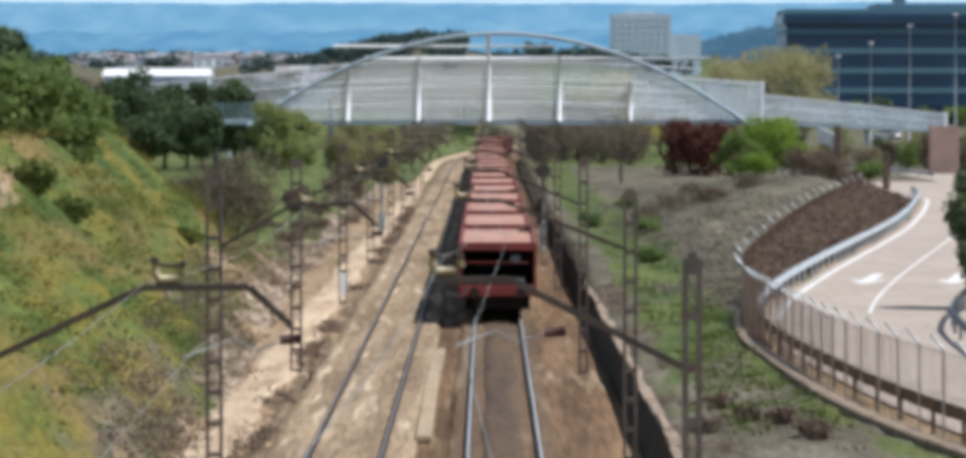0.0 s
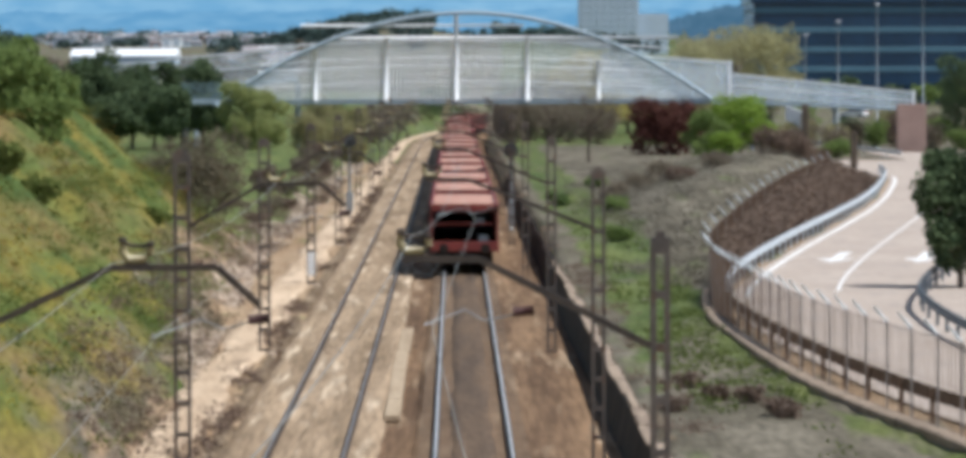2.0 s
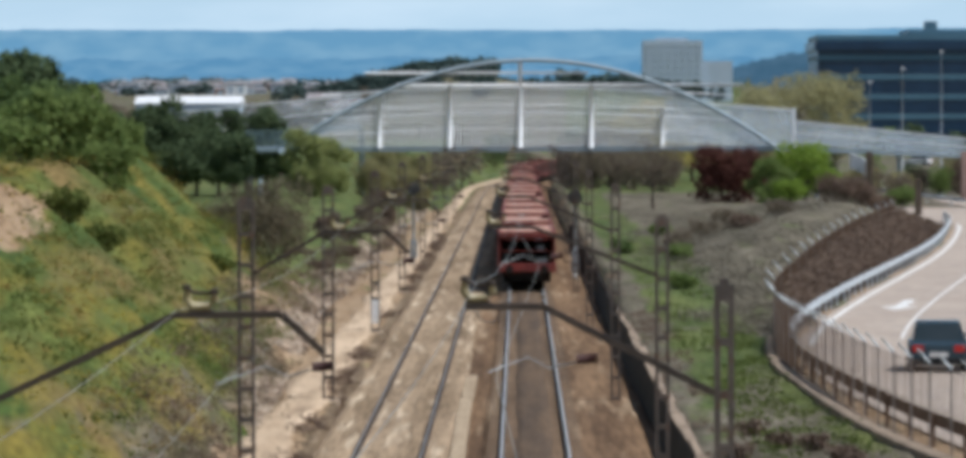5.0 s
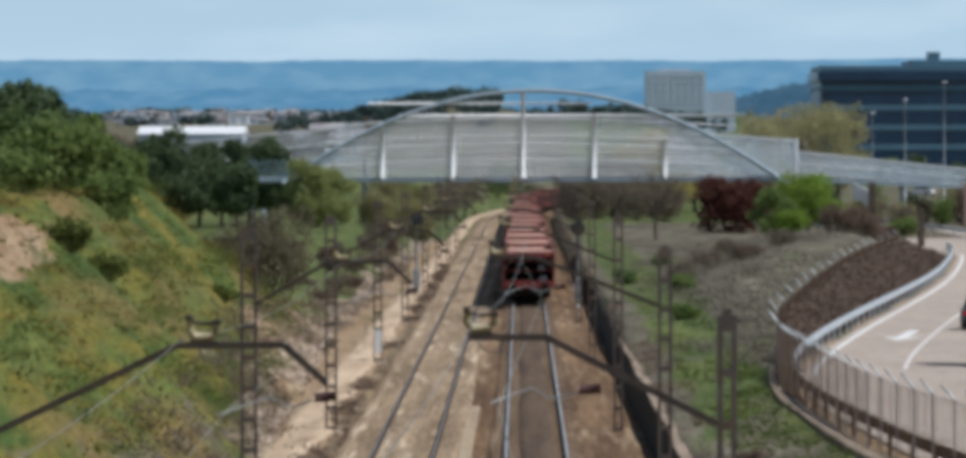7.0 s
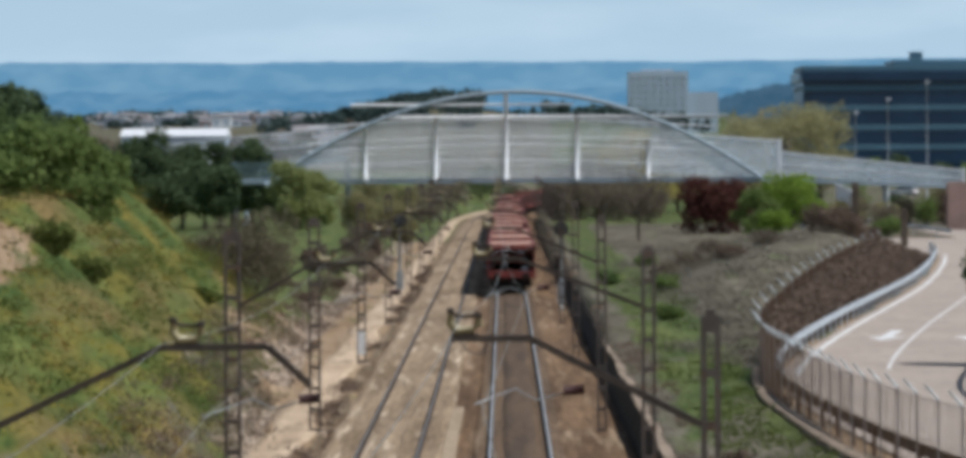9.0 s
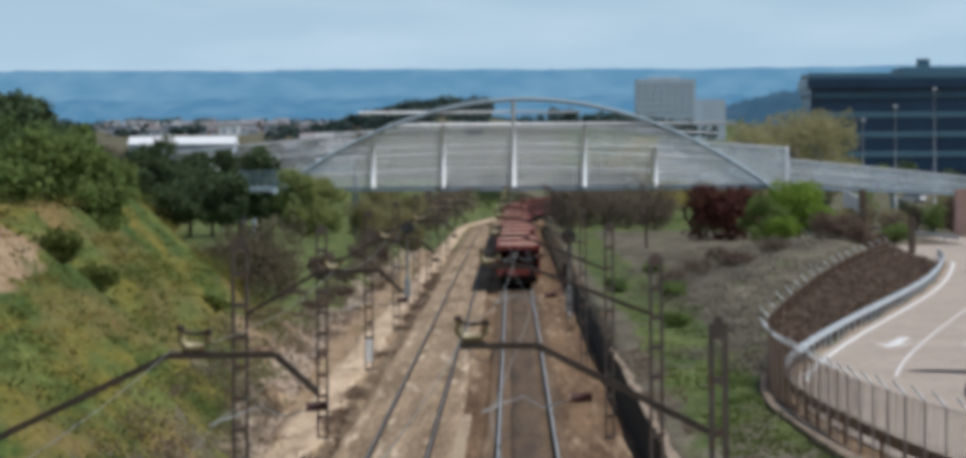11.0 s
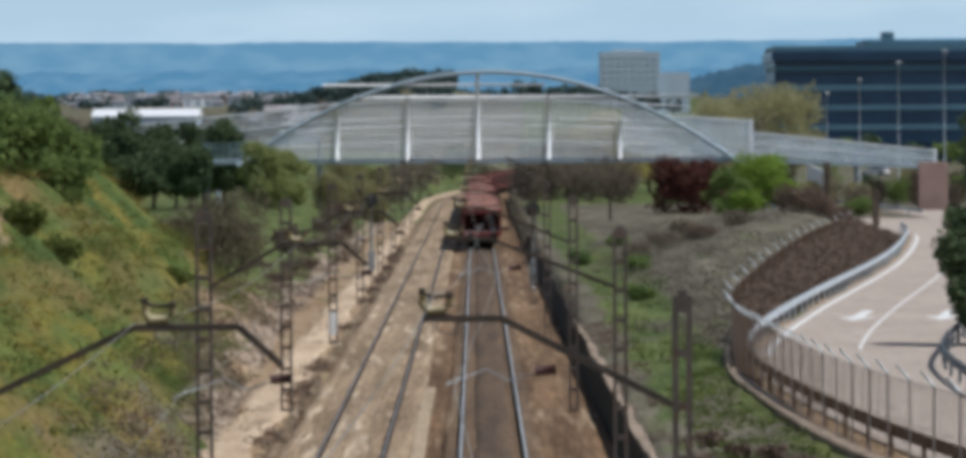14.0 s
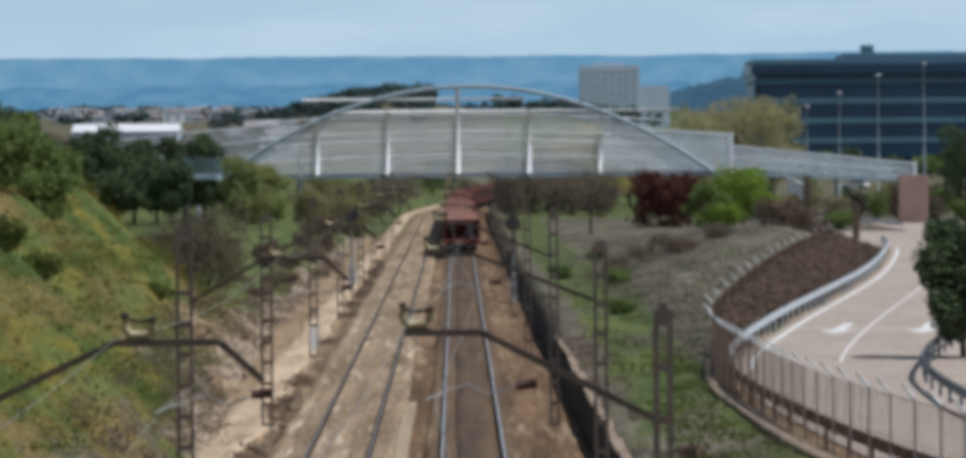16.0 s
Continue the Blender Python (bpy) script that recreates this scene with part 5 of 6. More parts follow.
tree("spring_tree", 20.2, 424, gz(20.2, 424), 3.9, 3.8, L_mid, "dark green young tree by the fence", leaves=3000, size=0.12, seed=111, lift=0.1)
bush("bush", 20.4, 402, gz(20.4, 402), 3.6, 3.0, 1.9, L_lime, "low light-green shrub by the fence", leaves=2200, size=0.09, seed=112)
for i, (x, y, w, h) in enumerate(((22.5, 372, 3.8, 2.0), (24.8, 385, 3.6, 2.4), (26.6, 396, 3.2, 2.4))):
    bush("bush", x, y, gz(x, y), w, w, h, L_hedge, "dry dark-brown shrub behind the fence", leaves=2800, size=0.08, seed=120 + i)
for i, (x, y, h, w) in enumerate(((16.5, 640, 11.0, 11), (37, 700, 14, 12), (42, 705, 13, 9), (31.0, 690, 12.0, 10), (11.5, 650, 8.5, 8), (21.5, 655, 9, 8))):
    tree("willow_tree", x, y, gz(x, y), h, w, L_willow if i else L_gold, "large hazy yellow-green willow behind the footbridge", leaves=8000, size=0.15, seed=130 + i, lift=0.1)
tree("pine_tree", 52.8, 542, gz(52.8, 542), 9.4, 6.6, L_pine, "tall dark evergreen tree beyond the junction", leaves=9000, size=0.11, seed=141, lift=0.15)
tree("tree", 17.8, 186, ROAD_Z - 0.05, 4.7, 3.5, L_pine, "dark green tree on the traffic island", leaves=9000, size=0.10, seed=140, lift=0.08)
for i in range(9):
    x, y = 52 + i * 4.2, 870 + (i % 3) * 5
    bush("bush", x, y, gz(x, y), 6, 5, 3.6 + (i % 4) * 0.5, L_pine if i % 2 else L_mid, "rounded hedge bush in front of the office", leaves=500, size=0.35, seed=150 + i)
for i in range(6):
    x, y = 31.0 + i * 1.4, 486 + (i % 3) * 20
    bush("bush", x, y, gz(x, y), 4, 4, 2.2 + (i % 3) * 0.5, (L_mid, L_twig, L_yel)[i % 3], "low mixed shrub beyond the junction", leaves=1500, size=0.11, seed=170 + i)
rng = np.random.default_rng(77)
for i in range(26):
    y = rng.uniform(560, 1000)
    s = -1 if i % 2 else 1
    x = s * rng.uniform(6.5, 20) + curve(y)
    bush("bush", x, y, gz(x, y), rng.uniform(4, 7), 4, rng.uniform(2.5, 5), (L_twig, L_mid, L_hedge, L_twig)[i % 4], "brownish spring scrub beside the line", leaves=2000, size=0.12, seed=300 + i, group="scrub beyond the footbridge")
for i, (x, y, w, h, leaf) in enumerate(((9.0, 300, 2.5, 1.2, L_twig), (11.5, 330, 3.0, 1.4, L_twig), (8.0, 262, 1.8, 0.9, L_mid), (14.5, 372, 3.4, 1.6, L_twig), (7.2, 232, 1.6, 0.8, L_mid), (12.2, 290, 2.2, 1.0, L_hedge), (9.4, 350, 2.2, 1.2, L_mid), (16.8, 340, 2.6, 1.2, L_twig), (6.0, 300, 1.6, 0.9, L_bush))):
    bush("bush", x, y, gz(x, y), w, w, h, leaf, "low scrubby bush on the dry slope", leaves=1300, size=0.065, seed=340 + i, group="scrub on the dry slope")
for i, (x, y, w, h, leaf) in enumerate(((6.6, 596, 4.0, 4.6, L_twig), (8.6, 612, 4.4, 5.2, L_thicket), (6.2, 632, 3.4, 4.8, L_twig), (10.8, 622, 4.6, 5.4, L_twig), (12.6, 640, 5.0, 5.4, L_thicket), (15.4, 628, 5.0, 5.2, L_twig))):
    bush("bush", x, y, gz(x, y), w, w, h, leaf, "tall leafless thicket beside the line", leaves=4200, size=0.11, seed=360 + i, group="scrub beyond the footbridge")
for i in range(18):
    x, y = 27 + i * 2.0, 566 + (i * 7 % 5) * 14
    bush("bush", x, y, gz(x, y), 4.6, 4, 2.6 + (i * 5 % 4) * 0.7, (L_twig, L_mid, L_thicket, L_pine, L_hedge, L_yel)[i % 6], "mixed spring shrub behind the ramp", leaves=1800, size=0.12, seed=380 + i, group="shrubs behind the ramp")
for i, (x, y, w, h) in enumerate(((5.8, 652, 2.6, 4.8), (5.9, 672, 2.6, 5.0), (6.6, 694, 3.2, 5.2), (8.4, 706, 4.0, 5.4), (11.0, 716, 4.6, 5.6))):
    bush("bush", x, y, gz(x, y), w, w, h, L_twig if i % 2 else L_thicket, "tall leafless thicket beside the line", leaves=3600, size=0.11, seed=400 + i, group="scrub beyond the footbridge")
for i, (x, y, w, h, leaf) in enumerate(((41.0, 546, 3.6, 3.0, L_thicket), (43.6, 549, 3.2, 3.6, L_mid), (36.5, 552, 4.0, 2.8, L_twig), (48.6, 540, 3.6, 3.2, L_twig), (51.5, 536, 3.6, 2.6, L_mid))):
    bush("bush", x, y, gz(x, y), w, w, h, leaf, "mixed spring shrub under the ramp", leaves=1800, size=0.11, seed=420 + i, group="shrubs behind the ramp")
rng = np.random.default_rng(88)
for i in range(22):
    y = 290 + i * 12.0
    x = toe(y) - 0.8 - rng.uniform(0, 1) * 3.2
    bush("bush", x, y, gz(x, y), rng.uniform(1.4, 2.6), 1.8, rng.uniform(0.4, 0.9) + 0.005 * (y - 290), (L_hedge, L_twig, L_thicket)[i % 3], "brown leafless scrub above the sandy path", leaves=1100, size=0.075, seed=440 + i, group="scrub along the path")
# woods on the hill
rng = np.random.default_rng(21)
wp = []
for i in range(170):
    x, y = min(-8.0, rng.normal(-28, 19)), rng.normal(1480, 50)
    if i > 130:
        x, y = rng.normal(30, 16), rng.normal(1600, 40)
    g = height(x, y)
    h = rng.uniform(3.5, 6.5)
    d = rng.normal(size=(70, 3))
    d /= np.linalg.norm(d, axis=1)[:, None]
    wp.append(np.array((x, y, g + h * 0.55)) + d * np.array((h * 0.5, h * 0.5, h * 0.45)) * rng.uniform(0.5, 1, (70, 1)))
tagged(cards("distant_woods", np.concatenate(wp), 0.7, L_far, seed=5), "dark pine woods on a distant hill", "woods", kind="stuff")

wp = []
for i in range(200):
    y = rng.uniform(1150, 1450)
    x = rng.uniform(-0.095, -0.028) * y
    g = height(x, y)
    h = rng.uniform(2.0, 4.2)
    d = rng.normal(size=(50, 3))
    d /= np.linalg.norm(d, axis=1)[:, None]
    wp.append(np.array((x, y, g + h * 0.45)) + d * np.array((h * 0.7, h * 0.5, h * 0.5)) * rng.uniform(0.4, 1, (50, 1)))
tagged(cards("distant_scrub", np.concatenate(wp), 0.55, L_twig, seed=15), "brown leafless scrub on the distant hillside", "scrub", kind="stuff")
wp = []
for i in range(240):
    x, y = rng.normal(150, 42), rng.normal(2560, 60)
    g = height(x, y)
    h = rng.uniform(4, 8)
    d = rng.normal(size=(40, 3))
    d /= np.linalg.norm(d, axis=1)[:, None]
    wp.append(np.array((x, y, g + h * 0.45)) + d * np.array((h * 0.8, h * 0.6, h * 0.5)) * rng.uniform(0.4, 1, (40, 1)))
# leaf scraps emit blue in place of the haze before this hill
tagged(cards("distant_woods", np.concatenate(wp), 1.2, glow_mat("hazy_woods", (0.05, 0.115, 0.18), (0.085, 0.16, 0.235), 0.1), seed=27), "woods glowing haze-blue on the hill behind the tower", "woods", kind="stuff")
wp = []
for i in range(150):
    y = rng.uniform(2500, 4200)
    x = rng.uniform(-0.095, 0.05) * y
    g = height(x, y)
    h = rng.uniform(3.5, 8)
    d = rng.normal(size=(50, 3))
    d /= np.linalg.norm(d, axis=1)[:, None]
    wp.append(np.array((x, y, g + h * 0.45)) + d * np.array((h * 1.2, h * 0.6, h * 0.5)) * rng.uniform(0.4, 1, (50, 1)))
tagged(cards("distant_woods", np.concatenate(wp), 1.3, L_far, seed=25), "haze-tinted trees among the distant houses", "woods", kind="stuff")
# grass tufts and wild flowers
rng = np.random.default_rng(31)


def scatter(n, y0, y1, xf, keep):
    out = []
    while len(out) < n:
        y = rng.uniform(y0, y1)
        x = xf(y)
        if keep(x, y):
            out.append((x, y, height(x, y) + rng.uniform(0.0, 0.10)))
    return out


def clumps(pts, n, r, h):
    """Each plant a small mound of n scraps."""
    out = []
    for p in pts:
        k = rng.uniform(0.5, 1.5)
        d = rng.normal(size=(n, 3)) * np.array((r, r, h)) * k
        d[:, 2] = np.abs(d[:, 2])
        out.append(np.array(p) + d)
    return np.concatenate(out)


tagged(cards("grass_tufts", clumps(scatter(1000, 105, 258, lambda y: toe(y) - 0.4 - rng.uniform(0, 1) * 11, lambda x, y: True), 5, 0.2, 0.08), 0.06, L_grass, seed=6), "tufts of spring grass on the bank", "grass", kind="stuff")
tagged(cards("weed_clumps", clumps(scatter(420, 110, 240, lambda y: toe(y) - 0.6 - rng.uniform(0, 1) * 9, lambda x, y: noise.noise(Vector((x * 0.5, y * 0.06, 31))) > 0.05), 60, 0.36, 0.2), 0.04, L_weed, seed=16), "green weeds scattered over the bank", "weeds", kind="stuff")
tagged(cards("dry_weeds", clumps(scatter(130, 108, 245, lambda y: toe(y) - 1.0 - rng.uniform(0, 1) * 7.5, lambda x, y: noise.noise(Vector((x * 0.4, y * 0.05, 62))) > 0.05), 34, 0.38, 0.13), 0.04, L_rusty, seed=52), "rusty-brown dead weeds on the bank", "weeds", kind="stuff")
tagged(cards("wild_flowers", clumps(scatter(700, 105, 250, lambda y: toe(y) - 1 - rng.uniform(0, 1) * 9, lambda x, y: noise.noise(Vector((x * 0.35, y * 0.04, 8))) > 0.12), 9, 0.42, 0.06), 0.032, L_yflow, seed=7), "drifts of yellow wild flowers on the bank", "flowers", kind="stuff")
tagged(cards("grass_tufts", clumps(scatter(420, 105, 330, lambda y: rng.uniform(5.6, along(FENCE, y) - 0.4), lambda x, y: x < 8.2 and noise.noise(Vector((x * 0.5, y * 0.05, 1))) > -0.1), 16, 0.2, 0.06), 0.045, L_fresh, seed=8), "fresh green grass tufts between wall and fence", "grass", kind="stuff")
tagged(cards("scrub", clumps(scatter(620, 190, 430, lambda y: 6.8 + rng.uniform(0, 1) * max(1.0, along(FENCE, y) - 7.2), lambda x, y: noise.noise(Vector((x * 0.35, y * 0.04, 71))) > -0.15), 34, 0.5, 0.14), 0.05, L_scrub, seed=29), "grey leafless scrub over the dry slope", "scrub", kind="stuff")
tagged(cards("scrub", clumps(scatter(330, 120, 235, lambda y: toe(y) - 0.2 - rng.uniform(0, 1) ** 1.6 * 2.6, lambda x, y: noise.noise(Vector((x * 0.4, y * 0.05, 17))) > -0.05), 30, 0.36, 0.14), 0.045, L_thicket, seed=49), "olive-brown scrub low on the bank", "scrub", kind="stuff")
tagged(cards("dry_weeds", clumps(scatter(150, 112, 260, lambda y: rng.uniform(4.35, 5.6), lambda x, y: noise.noise(Vector((x * 0.7, y * 0.09, 3))) > 0.0), 20, 0.16, 0.07), 0.035, L_hedge, seed=51), "dry brown weeds on the bare strip along the wall", "weeds", kind="stuff")
tagged(cards("weeds", clumps(scatter(1500, 105, 420, lambda y: rng.uniform(-6.3, -5.2), lambda x, y: noise.noise(Vector((x * 0.9, y * 0.08, 5))) > 0.0), 9, 0.14, 0.06), 0.045, L_hedge, seed=9), "dry brown weeds along the ditch", "weeds", kind="stuff")
tagged(cards("dry_weeds", clumps(scatter(1100, 112, 440, lambda y: toe(y) + 0.5 - rng.uniform(0, 1) * 2.8, lambda x, y: noise.noise(Vector((x * 0.6, y * 0.07, 55))) > -0.05), 20, 0.26, 0.14), 0.045, L_hedge, seed=19), "grey-brown weeds among the rubble", "weeds", kind="stuff")
for i, (x, y) in enumerate(((6.2, 125), (6.9, 124), (5.8, 131), (7.4, 118), (5.0, 122), (7.3, 119.5))):
    bush("dead_bush", x, y, gz(x, y), 0.9, 0.9, 0.45, L_hedge, "small dry brown bush on the slope", leaves=260, size=0.06, seed=200 + i, group="dry bushes by the wall")


# rubble at the foot of the bank
def rubble():
    vs, fs = [], []
    base = [(-1, -1, -1), (1, -1, -1), (1, 1, -1), (-1, 1, -1), (-0.7, -0.7, 1), (0.7, -0.7, 1), (0.7, 0.7, 1), (-0.7, 0.7, 1)]
    rr = np.random.default_rng(12)
    for i in range(4200):
        y = 150 + 390 * rr.uniform(0, 1) ** 1.4
        t = toe(y)
        x = t + 0.3 - abs(rr.normal(0, 0.8))
        if noise.noise(Vector((x * 0.6, y * 0.05, 2))) < -0.12:
            continue
        s = rr.uniform(0.05, 0.2)
        z = height(x, y)
        k = len(vs)
        for b in base:
            vs.append((x + b[0] * s * rr.uniform(0.6, 1.3), y + b[1] * s * rr.uniform(0.6, 1.3), z + b[2] * s * 0.7 * rr.uniform(0.6, 1.3)))
        fs += [tuple(k + q for q in f) for f in ((0, 3, 2, 1), (4, 5, 6, 7), (0, 1, 5, 4), (1, 2, 6, 5), (2, 3, 7, 6), (3, 0, 4, 7))]
    me = bpy.data.meshes.new("rubble")
    me.from_pydata(vs, [], fs)
    tagged(hang("rubble", me, M_stone), "pale limestone rubble along the foot of the bank", "rocks", kind="stuff")


rubble()


# ---- the train ----
def build_wagon():
    """Empty double-deck car carrier: open ends, faded upper deck."""
    ob = tagged(new("car_carrier_wagon"), "red double-deck car-carrier wagon with a sun-bleached deck", "railway wagon", "wagons of the freight train")
    L, W = 13.7, 1.43
    bm = bmesh.new()
    for s in (-1, 1):
        box(bm, s * W - 0.06, s * W + 0.06, -L, L, 0.84, 1.30, bevel=0.02)
    part("lower_frame", bm, M_red, ob)
    # floor in near black: the shade between the decks is painted on
    bm = bmesh.new()
    box(bm, -W + 0.06, W - 0.06, -L + 0.1, L - 0.1, 1.12, 1.20)
    part("lower_deck", bm, M_under, ob, "lower deck floor, black for the shaded interior")
    for y in (-L, L):
        bm = bmesh.new()
        box(bm, -W, W, y - 0.09, y + 0.09, 0.90, 1.32, bevel=0.03)
        part("buffer_beam", bm, M_red, ob, "red end beam")
        for x in (-0.9, 0.9):
            bm = bmesh.new()
            e = 1 if y > 0 else -1
            tube(bm, [(x, y, 1.04), (x, y + e * 0.42, 1.04), (x, y + e * 0.42, 1.04), (x, y + e * 0.46, 1.04)], [0.08, 0.08, 0.21, 0.21], 10)
            part("buffer", bm, M_under, ob)
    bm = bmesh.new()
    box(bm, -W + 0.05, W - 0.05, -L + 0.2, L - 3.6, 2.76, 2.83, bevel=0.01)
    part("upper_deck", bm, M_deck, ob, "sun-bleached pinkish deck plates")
    for y, d in ((-9.2, 0.5), (-4.0, 0.8), (1.5, 0.5), (6.2, 0.7)):
        bm = bmesh.new()
        box(bm, -W + 0.08, W - 0.08, y, y + d, 2.82, 2.836)
        part("deck_rib", bm, M_deckdark, ob, "dark red rib across the deck")
    # solid boxes added to fill the shaded space below with black
    bm = bmesh.new()
    box(bm, -0.95, 0.95, -L + 0.3, L - 0.3, 0.45, 1.1)
    box(bm, -1.25, 1.25, -L + 2.4, L - 2.4, 0.3, 0.9)
    part("underframe", bm, M_under, ob, "solid underframe, black for the shade under the wagon")
    bm = bmesh.new()
    box(bm, -W + 0.05, W - 0.05, L - 3.55, L + 0.35, 2.72, 2.78)
    part("deck_flap", bm, M_deckdark, ob, "dark red lowered deck flap")
    for s in (-1, 1):
        bm = bmesh.new()
        box(bm, s * W - 0.07, s * W + 0.07, -L, L, 2.66, 2.92, bevel=0.02)
        part("upper_side_rail", bm, M_red, ob)
        # panel colour holds the interior's shade
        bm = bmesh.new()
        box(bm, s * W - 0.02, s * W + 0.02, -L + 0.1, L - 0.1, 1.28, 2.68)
        part("side_panel", bm, M_side, ob, "side panel, red darkened for the shaded interior")
        for k in range(9):
            y = -L + 0.1 + k * (2 * L - 0.2) / 8
            bm = bmesh.new()
            box(bm, s * W - 0.05, s * W + 0.05, y - 0.07, y + 0.07, 1.28, 2.68)
            part("side_post", bm, M_red, ob)
    bm = bmesh.new()
    box(bm, -W, W, -L - 0.05, -L + 0.15, 2.64, 2.96, bevel=0.02)
    part("end_rail", bm, M_red, ob)
    # end ladder and folded ramp plate
    bm = bmesh.new()
    box(bm, 0.62, 1.02, -L - 0.02, -L + 0.05, 1.33, 1.6)
    part("ramp_plate", bm, M_dull, ob, "folded grey loading plate")
    for i in (-0.72 * L, 0.72 * L, -0.5, 0.9):
        bm = bmesh.new()
        for s in (-1, 1):
            q = s * HALF
            tube(bm, [(q - 0.06, i, 0.42), (q + 0.06, i, 0.42)], 0.42, 16)
            box(bm, s * 1.05 - 0.08, s * 1.05 + 0.08, i - 0.5, i + 0.5, 0.4, 0.62)
        tube(bm, [(-1.0, i, 0.42), (1.0, i, 0.42)], 0.08, 8)
        part("wheelset", bm, M_under, ob, "grimy steel wheelset")
    return ob


wagon = build_wagon()
PITCH, COUNT, REAR0, SPEED = 28.4, 21, 200.6, 14.0
WAGONS = [wagon] + [copy_thing(wagon, pose(0, 0, 0)) for i in range(COUNT - 1)]


# ---- cars ----
def build_car(label, paint_mat, length=4.2, width=1.76, tall=1.45):
    ob = tagged(new("car"), label, "car")
    # side outline, nose at +y
    L = length / 2
    prof = [(-L, 0.35), (-L, 0.82), (-L + 0.25, 0.95), (L - 1.15, 0.93), (L - 0.15, 0.74), (L, 0.55), (L, 0.28), (L - 0.3, 0.2), (-L + 0.3, 0.2)]
    bm = bmesh.new()
    rings = []
    for x, k in ((-width / 2, 0.96), (-width / 2 + 0.1, 1.0), (width / 2 - 0.1, 1.0), (width / 2, 0.96)):
        rings.append([bm.verts.new((x, y * k, 0.2 + (z - 0.2) * (k if z > 0.5 else 1))) for y, z in prof])
    for a, b in zip(rings, rings[1:]):
        for i in range(len(prof)):
            bm.faces.new((a[i], a[(i + 1) % len(prof)], b[(i + 1) % len(prof)], b[i]))
    bm.faces.new(rings[0][::-1])
    bm.faces.new(rings[-1])
    bmesh.ops.bevel(bm, geom=list(bm.edges), offset=0.03, segments=1, affect="EDGES")
    part("body", bm, paint_mat, ob)

    def frustum(y0, y1, t0, t1, z0, z1, w0, w1):
        bm = bmesh.new()
        v = [bm.verts.new(p) for p in ((-w0, y0, z0), (w0, y0, z0), (w0, y1, z0), (-w0, y1, z0), (-w1, t0, z1), (w1, t0, z1), (w1, t1, z1), (-w1, t1, z1))]
        for f in ((3, 2, 1, 0), (4, 5, 6, 7), (0, 1, 5, 4), (1, 2, 6, 5), (2, 3, 7, 6), (3, 0, 4, 7)):
            bm.faces.new([v[i] for i in f])
        return bm
    part("cabin_glass", frustum(-L + 0.25, L - 1.0, -L + 0.75, L - 1.75, 0.92, tall - 0.05, width / 2 - 0.08, width / 2 - 0.24), M_carglass, ob, "dark tinted glass")
    bm = frustum(-L + 0.72, L - 1.72, -L + 0.85, L - 1.85, tall - 0.07, tall, width / 2 - 0.22, width / 2 - 0.28)
    part("roof", bm, paint_mat, ob)
    for s in (-1, 1):
        for y in (-L + 0.75, L - 0.8):
            bm = bmesh.new()
            tube(bm, [(s * (width / 2 - 0.2), y, 0.32), (s * (width / 2 + 0.005), y, 0.32)], 0.32, 16)
            w = part("wheel", bm, M_tyre, ob, "black tyre")
            bm = bmesh.new()
            tube(bm, [(s * (width / 2 + 0.004), y, 0.32), (s * (width / 2 + 0.012), y, 0.32)], 0.2, 12)
            part("rim", bm, M_galv, w, "grey rim")
        bm = bmesh.new()
        box(bm, s * (width / 2 - 0.28) - 0.16, s * (width / 2 - 0.28) + 0.16, -L - 0.012, -L + 0.05, 0.62, 0.82)
        part("tail_light", bm, M_taillight, ob, "red tail light")
        bm = bmesh.new()
        box(bm, s * (width / 2 - 0.3) - 0.18, s * (width / 2 - 0.3) + 0.18, L - 0.08, L + 0.012, 0.5, 0.64)
        part("headlight", bm, M_galv, ob, "clear headlight")
    bm = bmesh.new()
    box(bm, -0.26, 0.26, -L - 0.014, -L + 0.03, 0.48, 0.60)
    part("number_plate", bm, M_paint, ob, "blank pale plate")
    bm = bmesh.new()
    box(bm, -width / 2 + 0.08, width / 2 - 0.08, -L - 0.05, -L + 0.1, 0.26, 0.44, bevel=0.03)
    part("rear_bumper", bm, M_tyre, ob, "black bumper")
    return ob


M_carglass = mat("car_glass", (0.02, 0.03, 0.035), (0.03, 0.04, 0.045), 1, 0.08)
M_tyre = mat("tyre_rubber", (0.02, 0.02, 0.02), (0.03, 0.03, 0.03), 5, 0.8)
M_taillight = mat("red_lens", (0.5, 0.02, 0.015), (0.4, 0.015, 0.01), 5, 0.2)
M_carblue = mat("blue_grey_car_paint", (0.035, 0.06, 0.08), (0.028, 0.05, 0.066), 1, 0.25, 0.2, local=True)
dark_car = build_car("dark blue-grey hatchback driving away up the road", M_carblue, 4.2, 1.80, 1.5)
M_carwhite = mat("white_car_paint", (0.75, 0.75, 0.74), (0.68, 0.68, 0.67), 1, 0.3, local=True)
parked = build_car("white car parked among shrubs beyond the junction", M_carwhite)
parked.matrix_world = pose(58.0, 770, height(58.0, 770), 0, 0, 60)


# ---- what moves ----
def on_line(y):
    return pose(RIGHT + curve(y), y, 0, 0, 0, -math.degrees(math.atan(3.0e-4 * max(0.0, y - 675))))


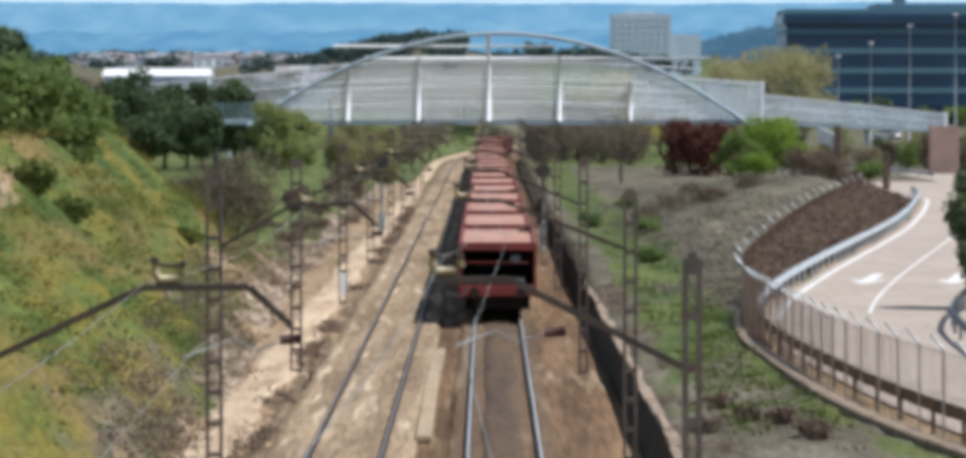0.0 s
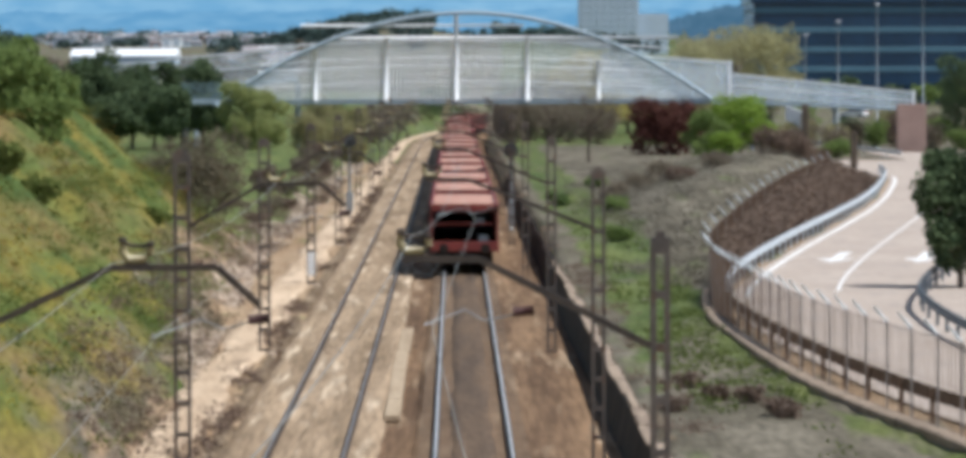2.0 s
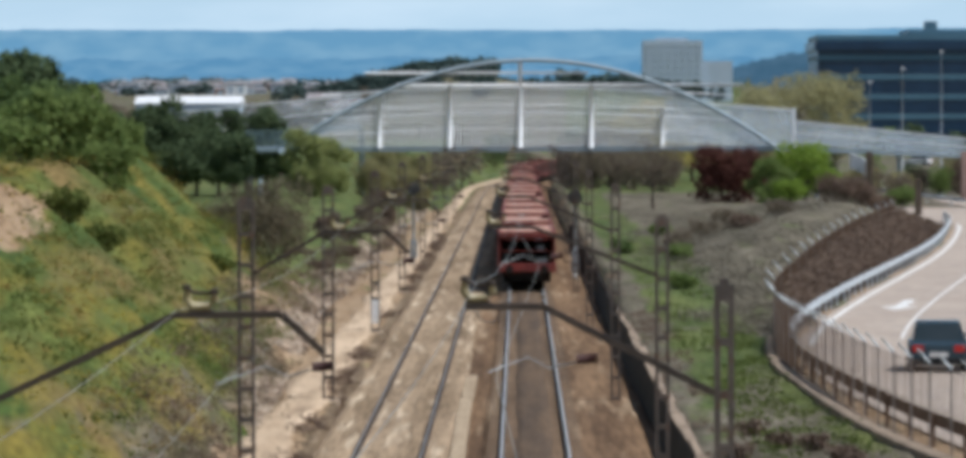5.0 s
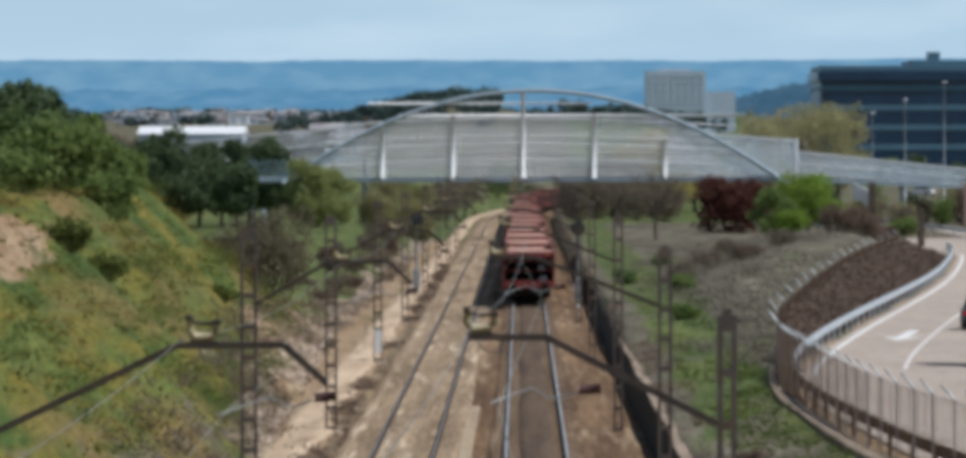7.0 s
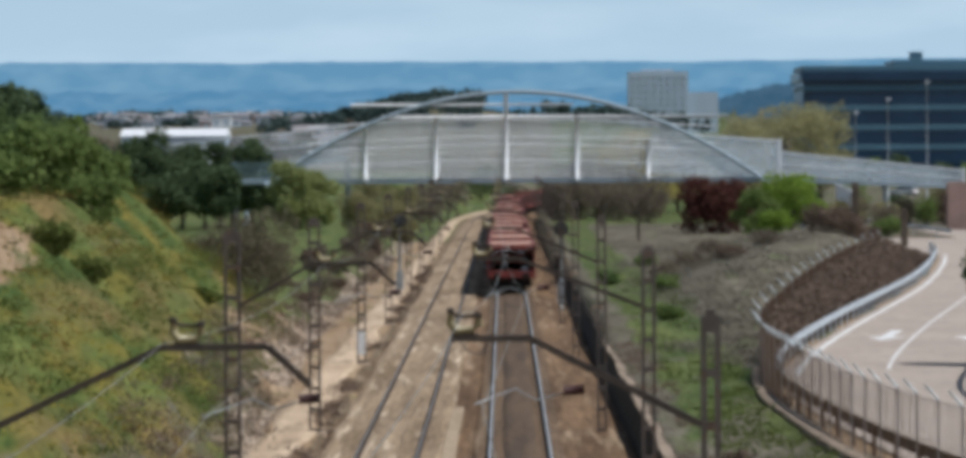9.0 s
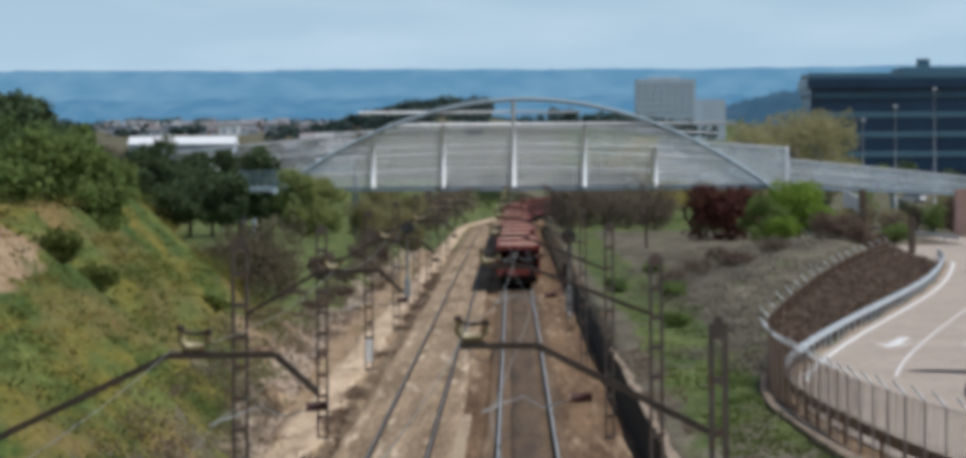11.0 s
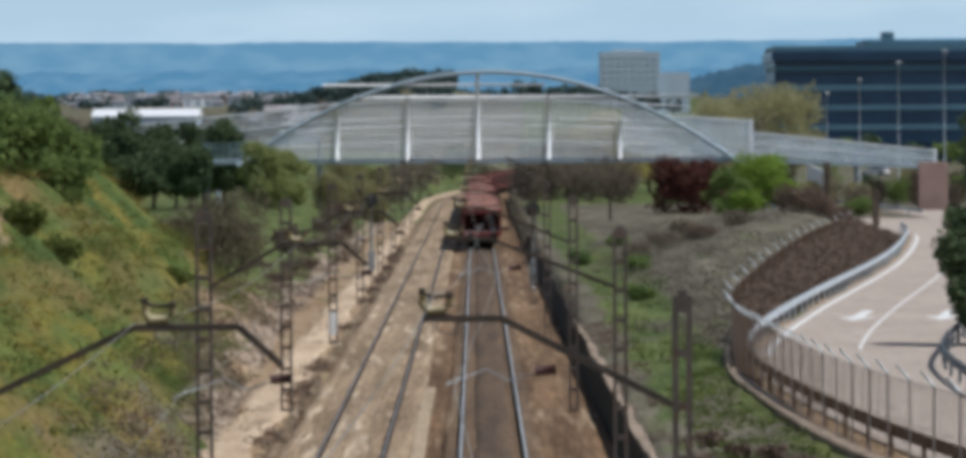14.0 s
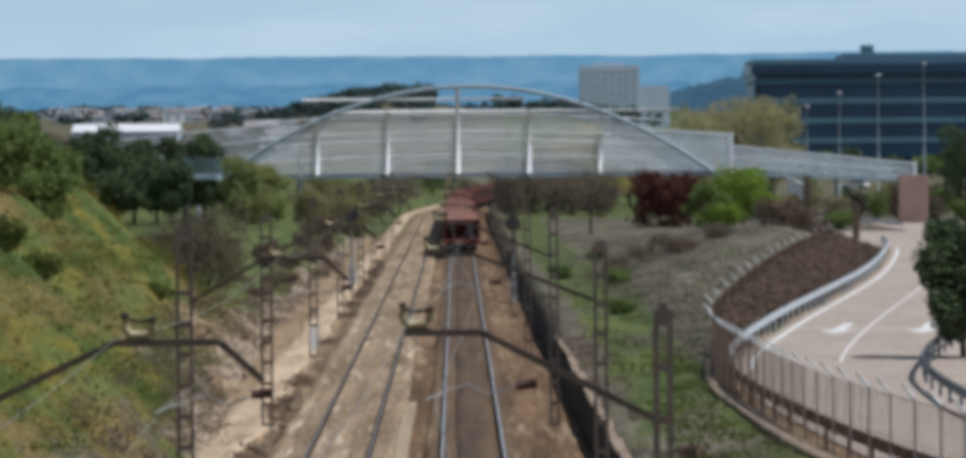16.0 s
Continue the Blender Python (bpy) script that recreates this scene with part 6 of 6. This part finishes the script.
def motions():
    for i, w in enumerate(WAGONS):
        y0 = REAR0 + 13.9 + PITCH * i
        walk(w, [(t, on_line(y0 + SPEED * t + 0.018 * t * t)) for t in (0, 2, 4, 6, 8, 10, 12, 14, 16)])
    z = ROAD_Z
    drive = ((0, 25, 80, 24), (2.4, 19, 103, 22), (3.0, 16.4, 118, 18), (3.4, 14.2, 129.6, 12), (3.8, 13.05, 137, 6), (4.0, 12.75, 140, 4), (4.4, 12.4, 146, 0), (4.7, 12.5, 152.5, -2),
             (5.4, 13.1, 171, -5), (6.1, 15.2, 194, -8), (6.8, 18.5, 219, -10), (7.0, 19.8, 225.6, -11), (7.2, 20.9, 232.5, -11), (8.0, 25.5, 259, -11), (10, 34.5, 320, -11), (13, 43, 400, -14), (16, 66, 440, -60))
    walk(dark_car, [(t, pose(x, y, z, 0, 0, heading)) for t, x, y, heading in drive])


motions()
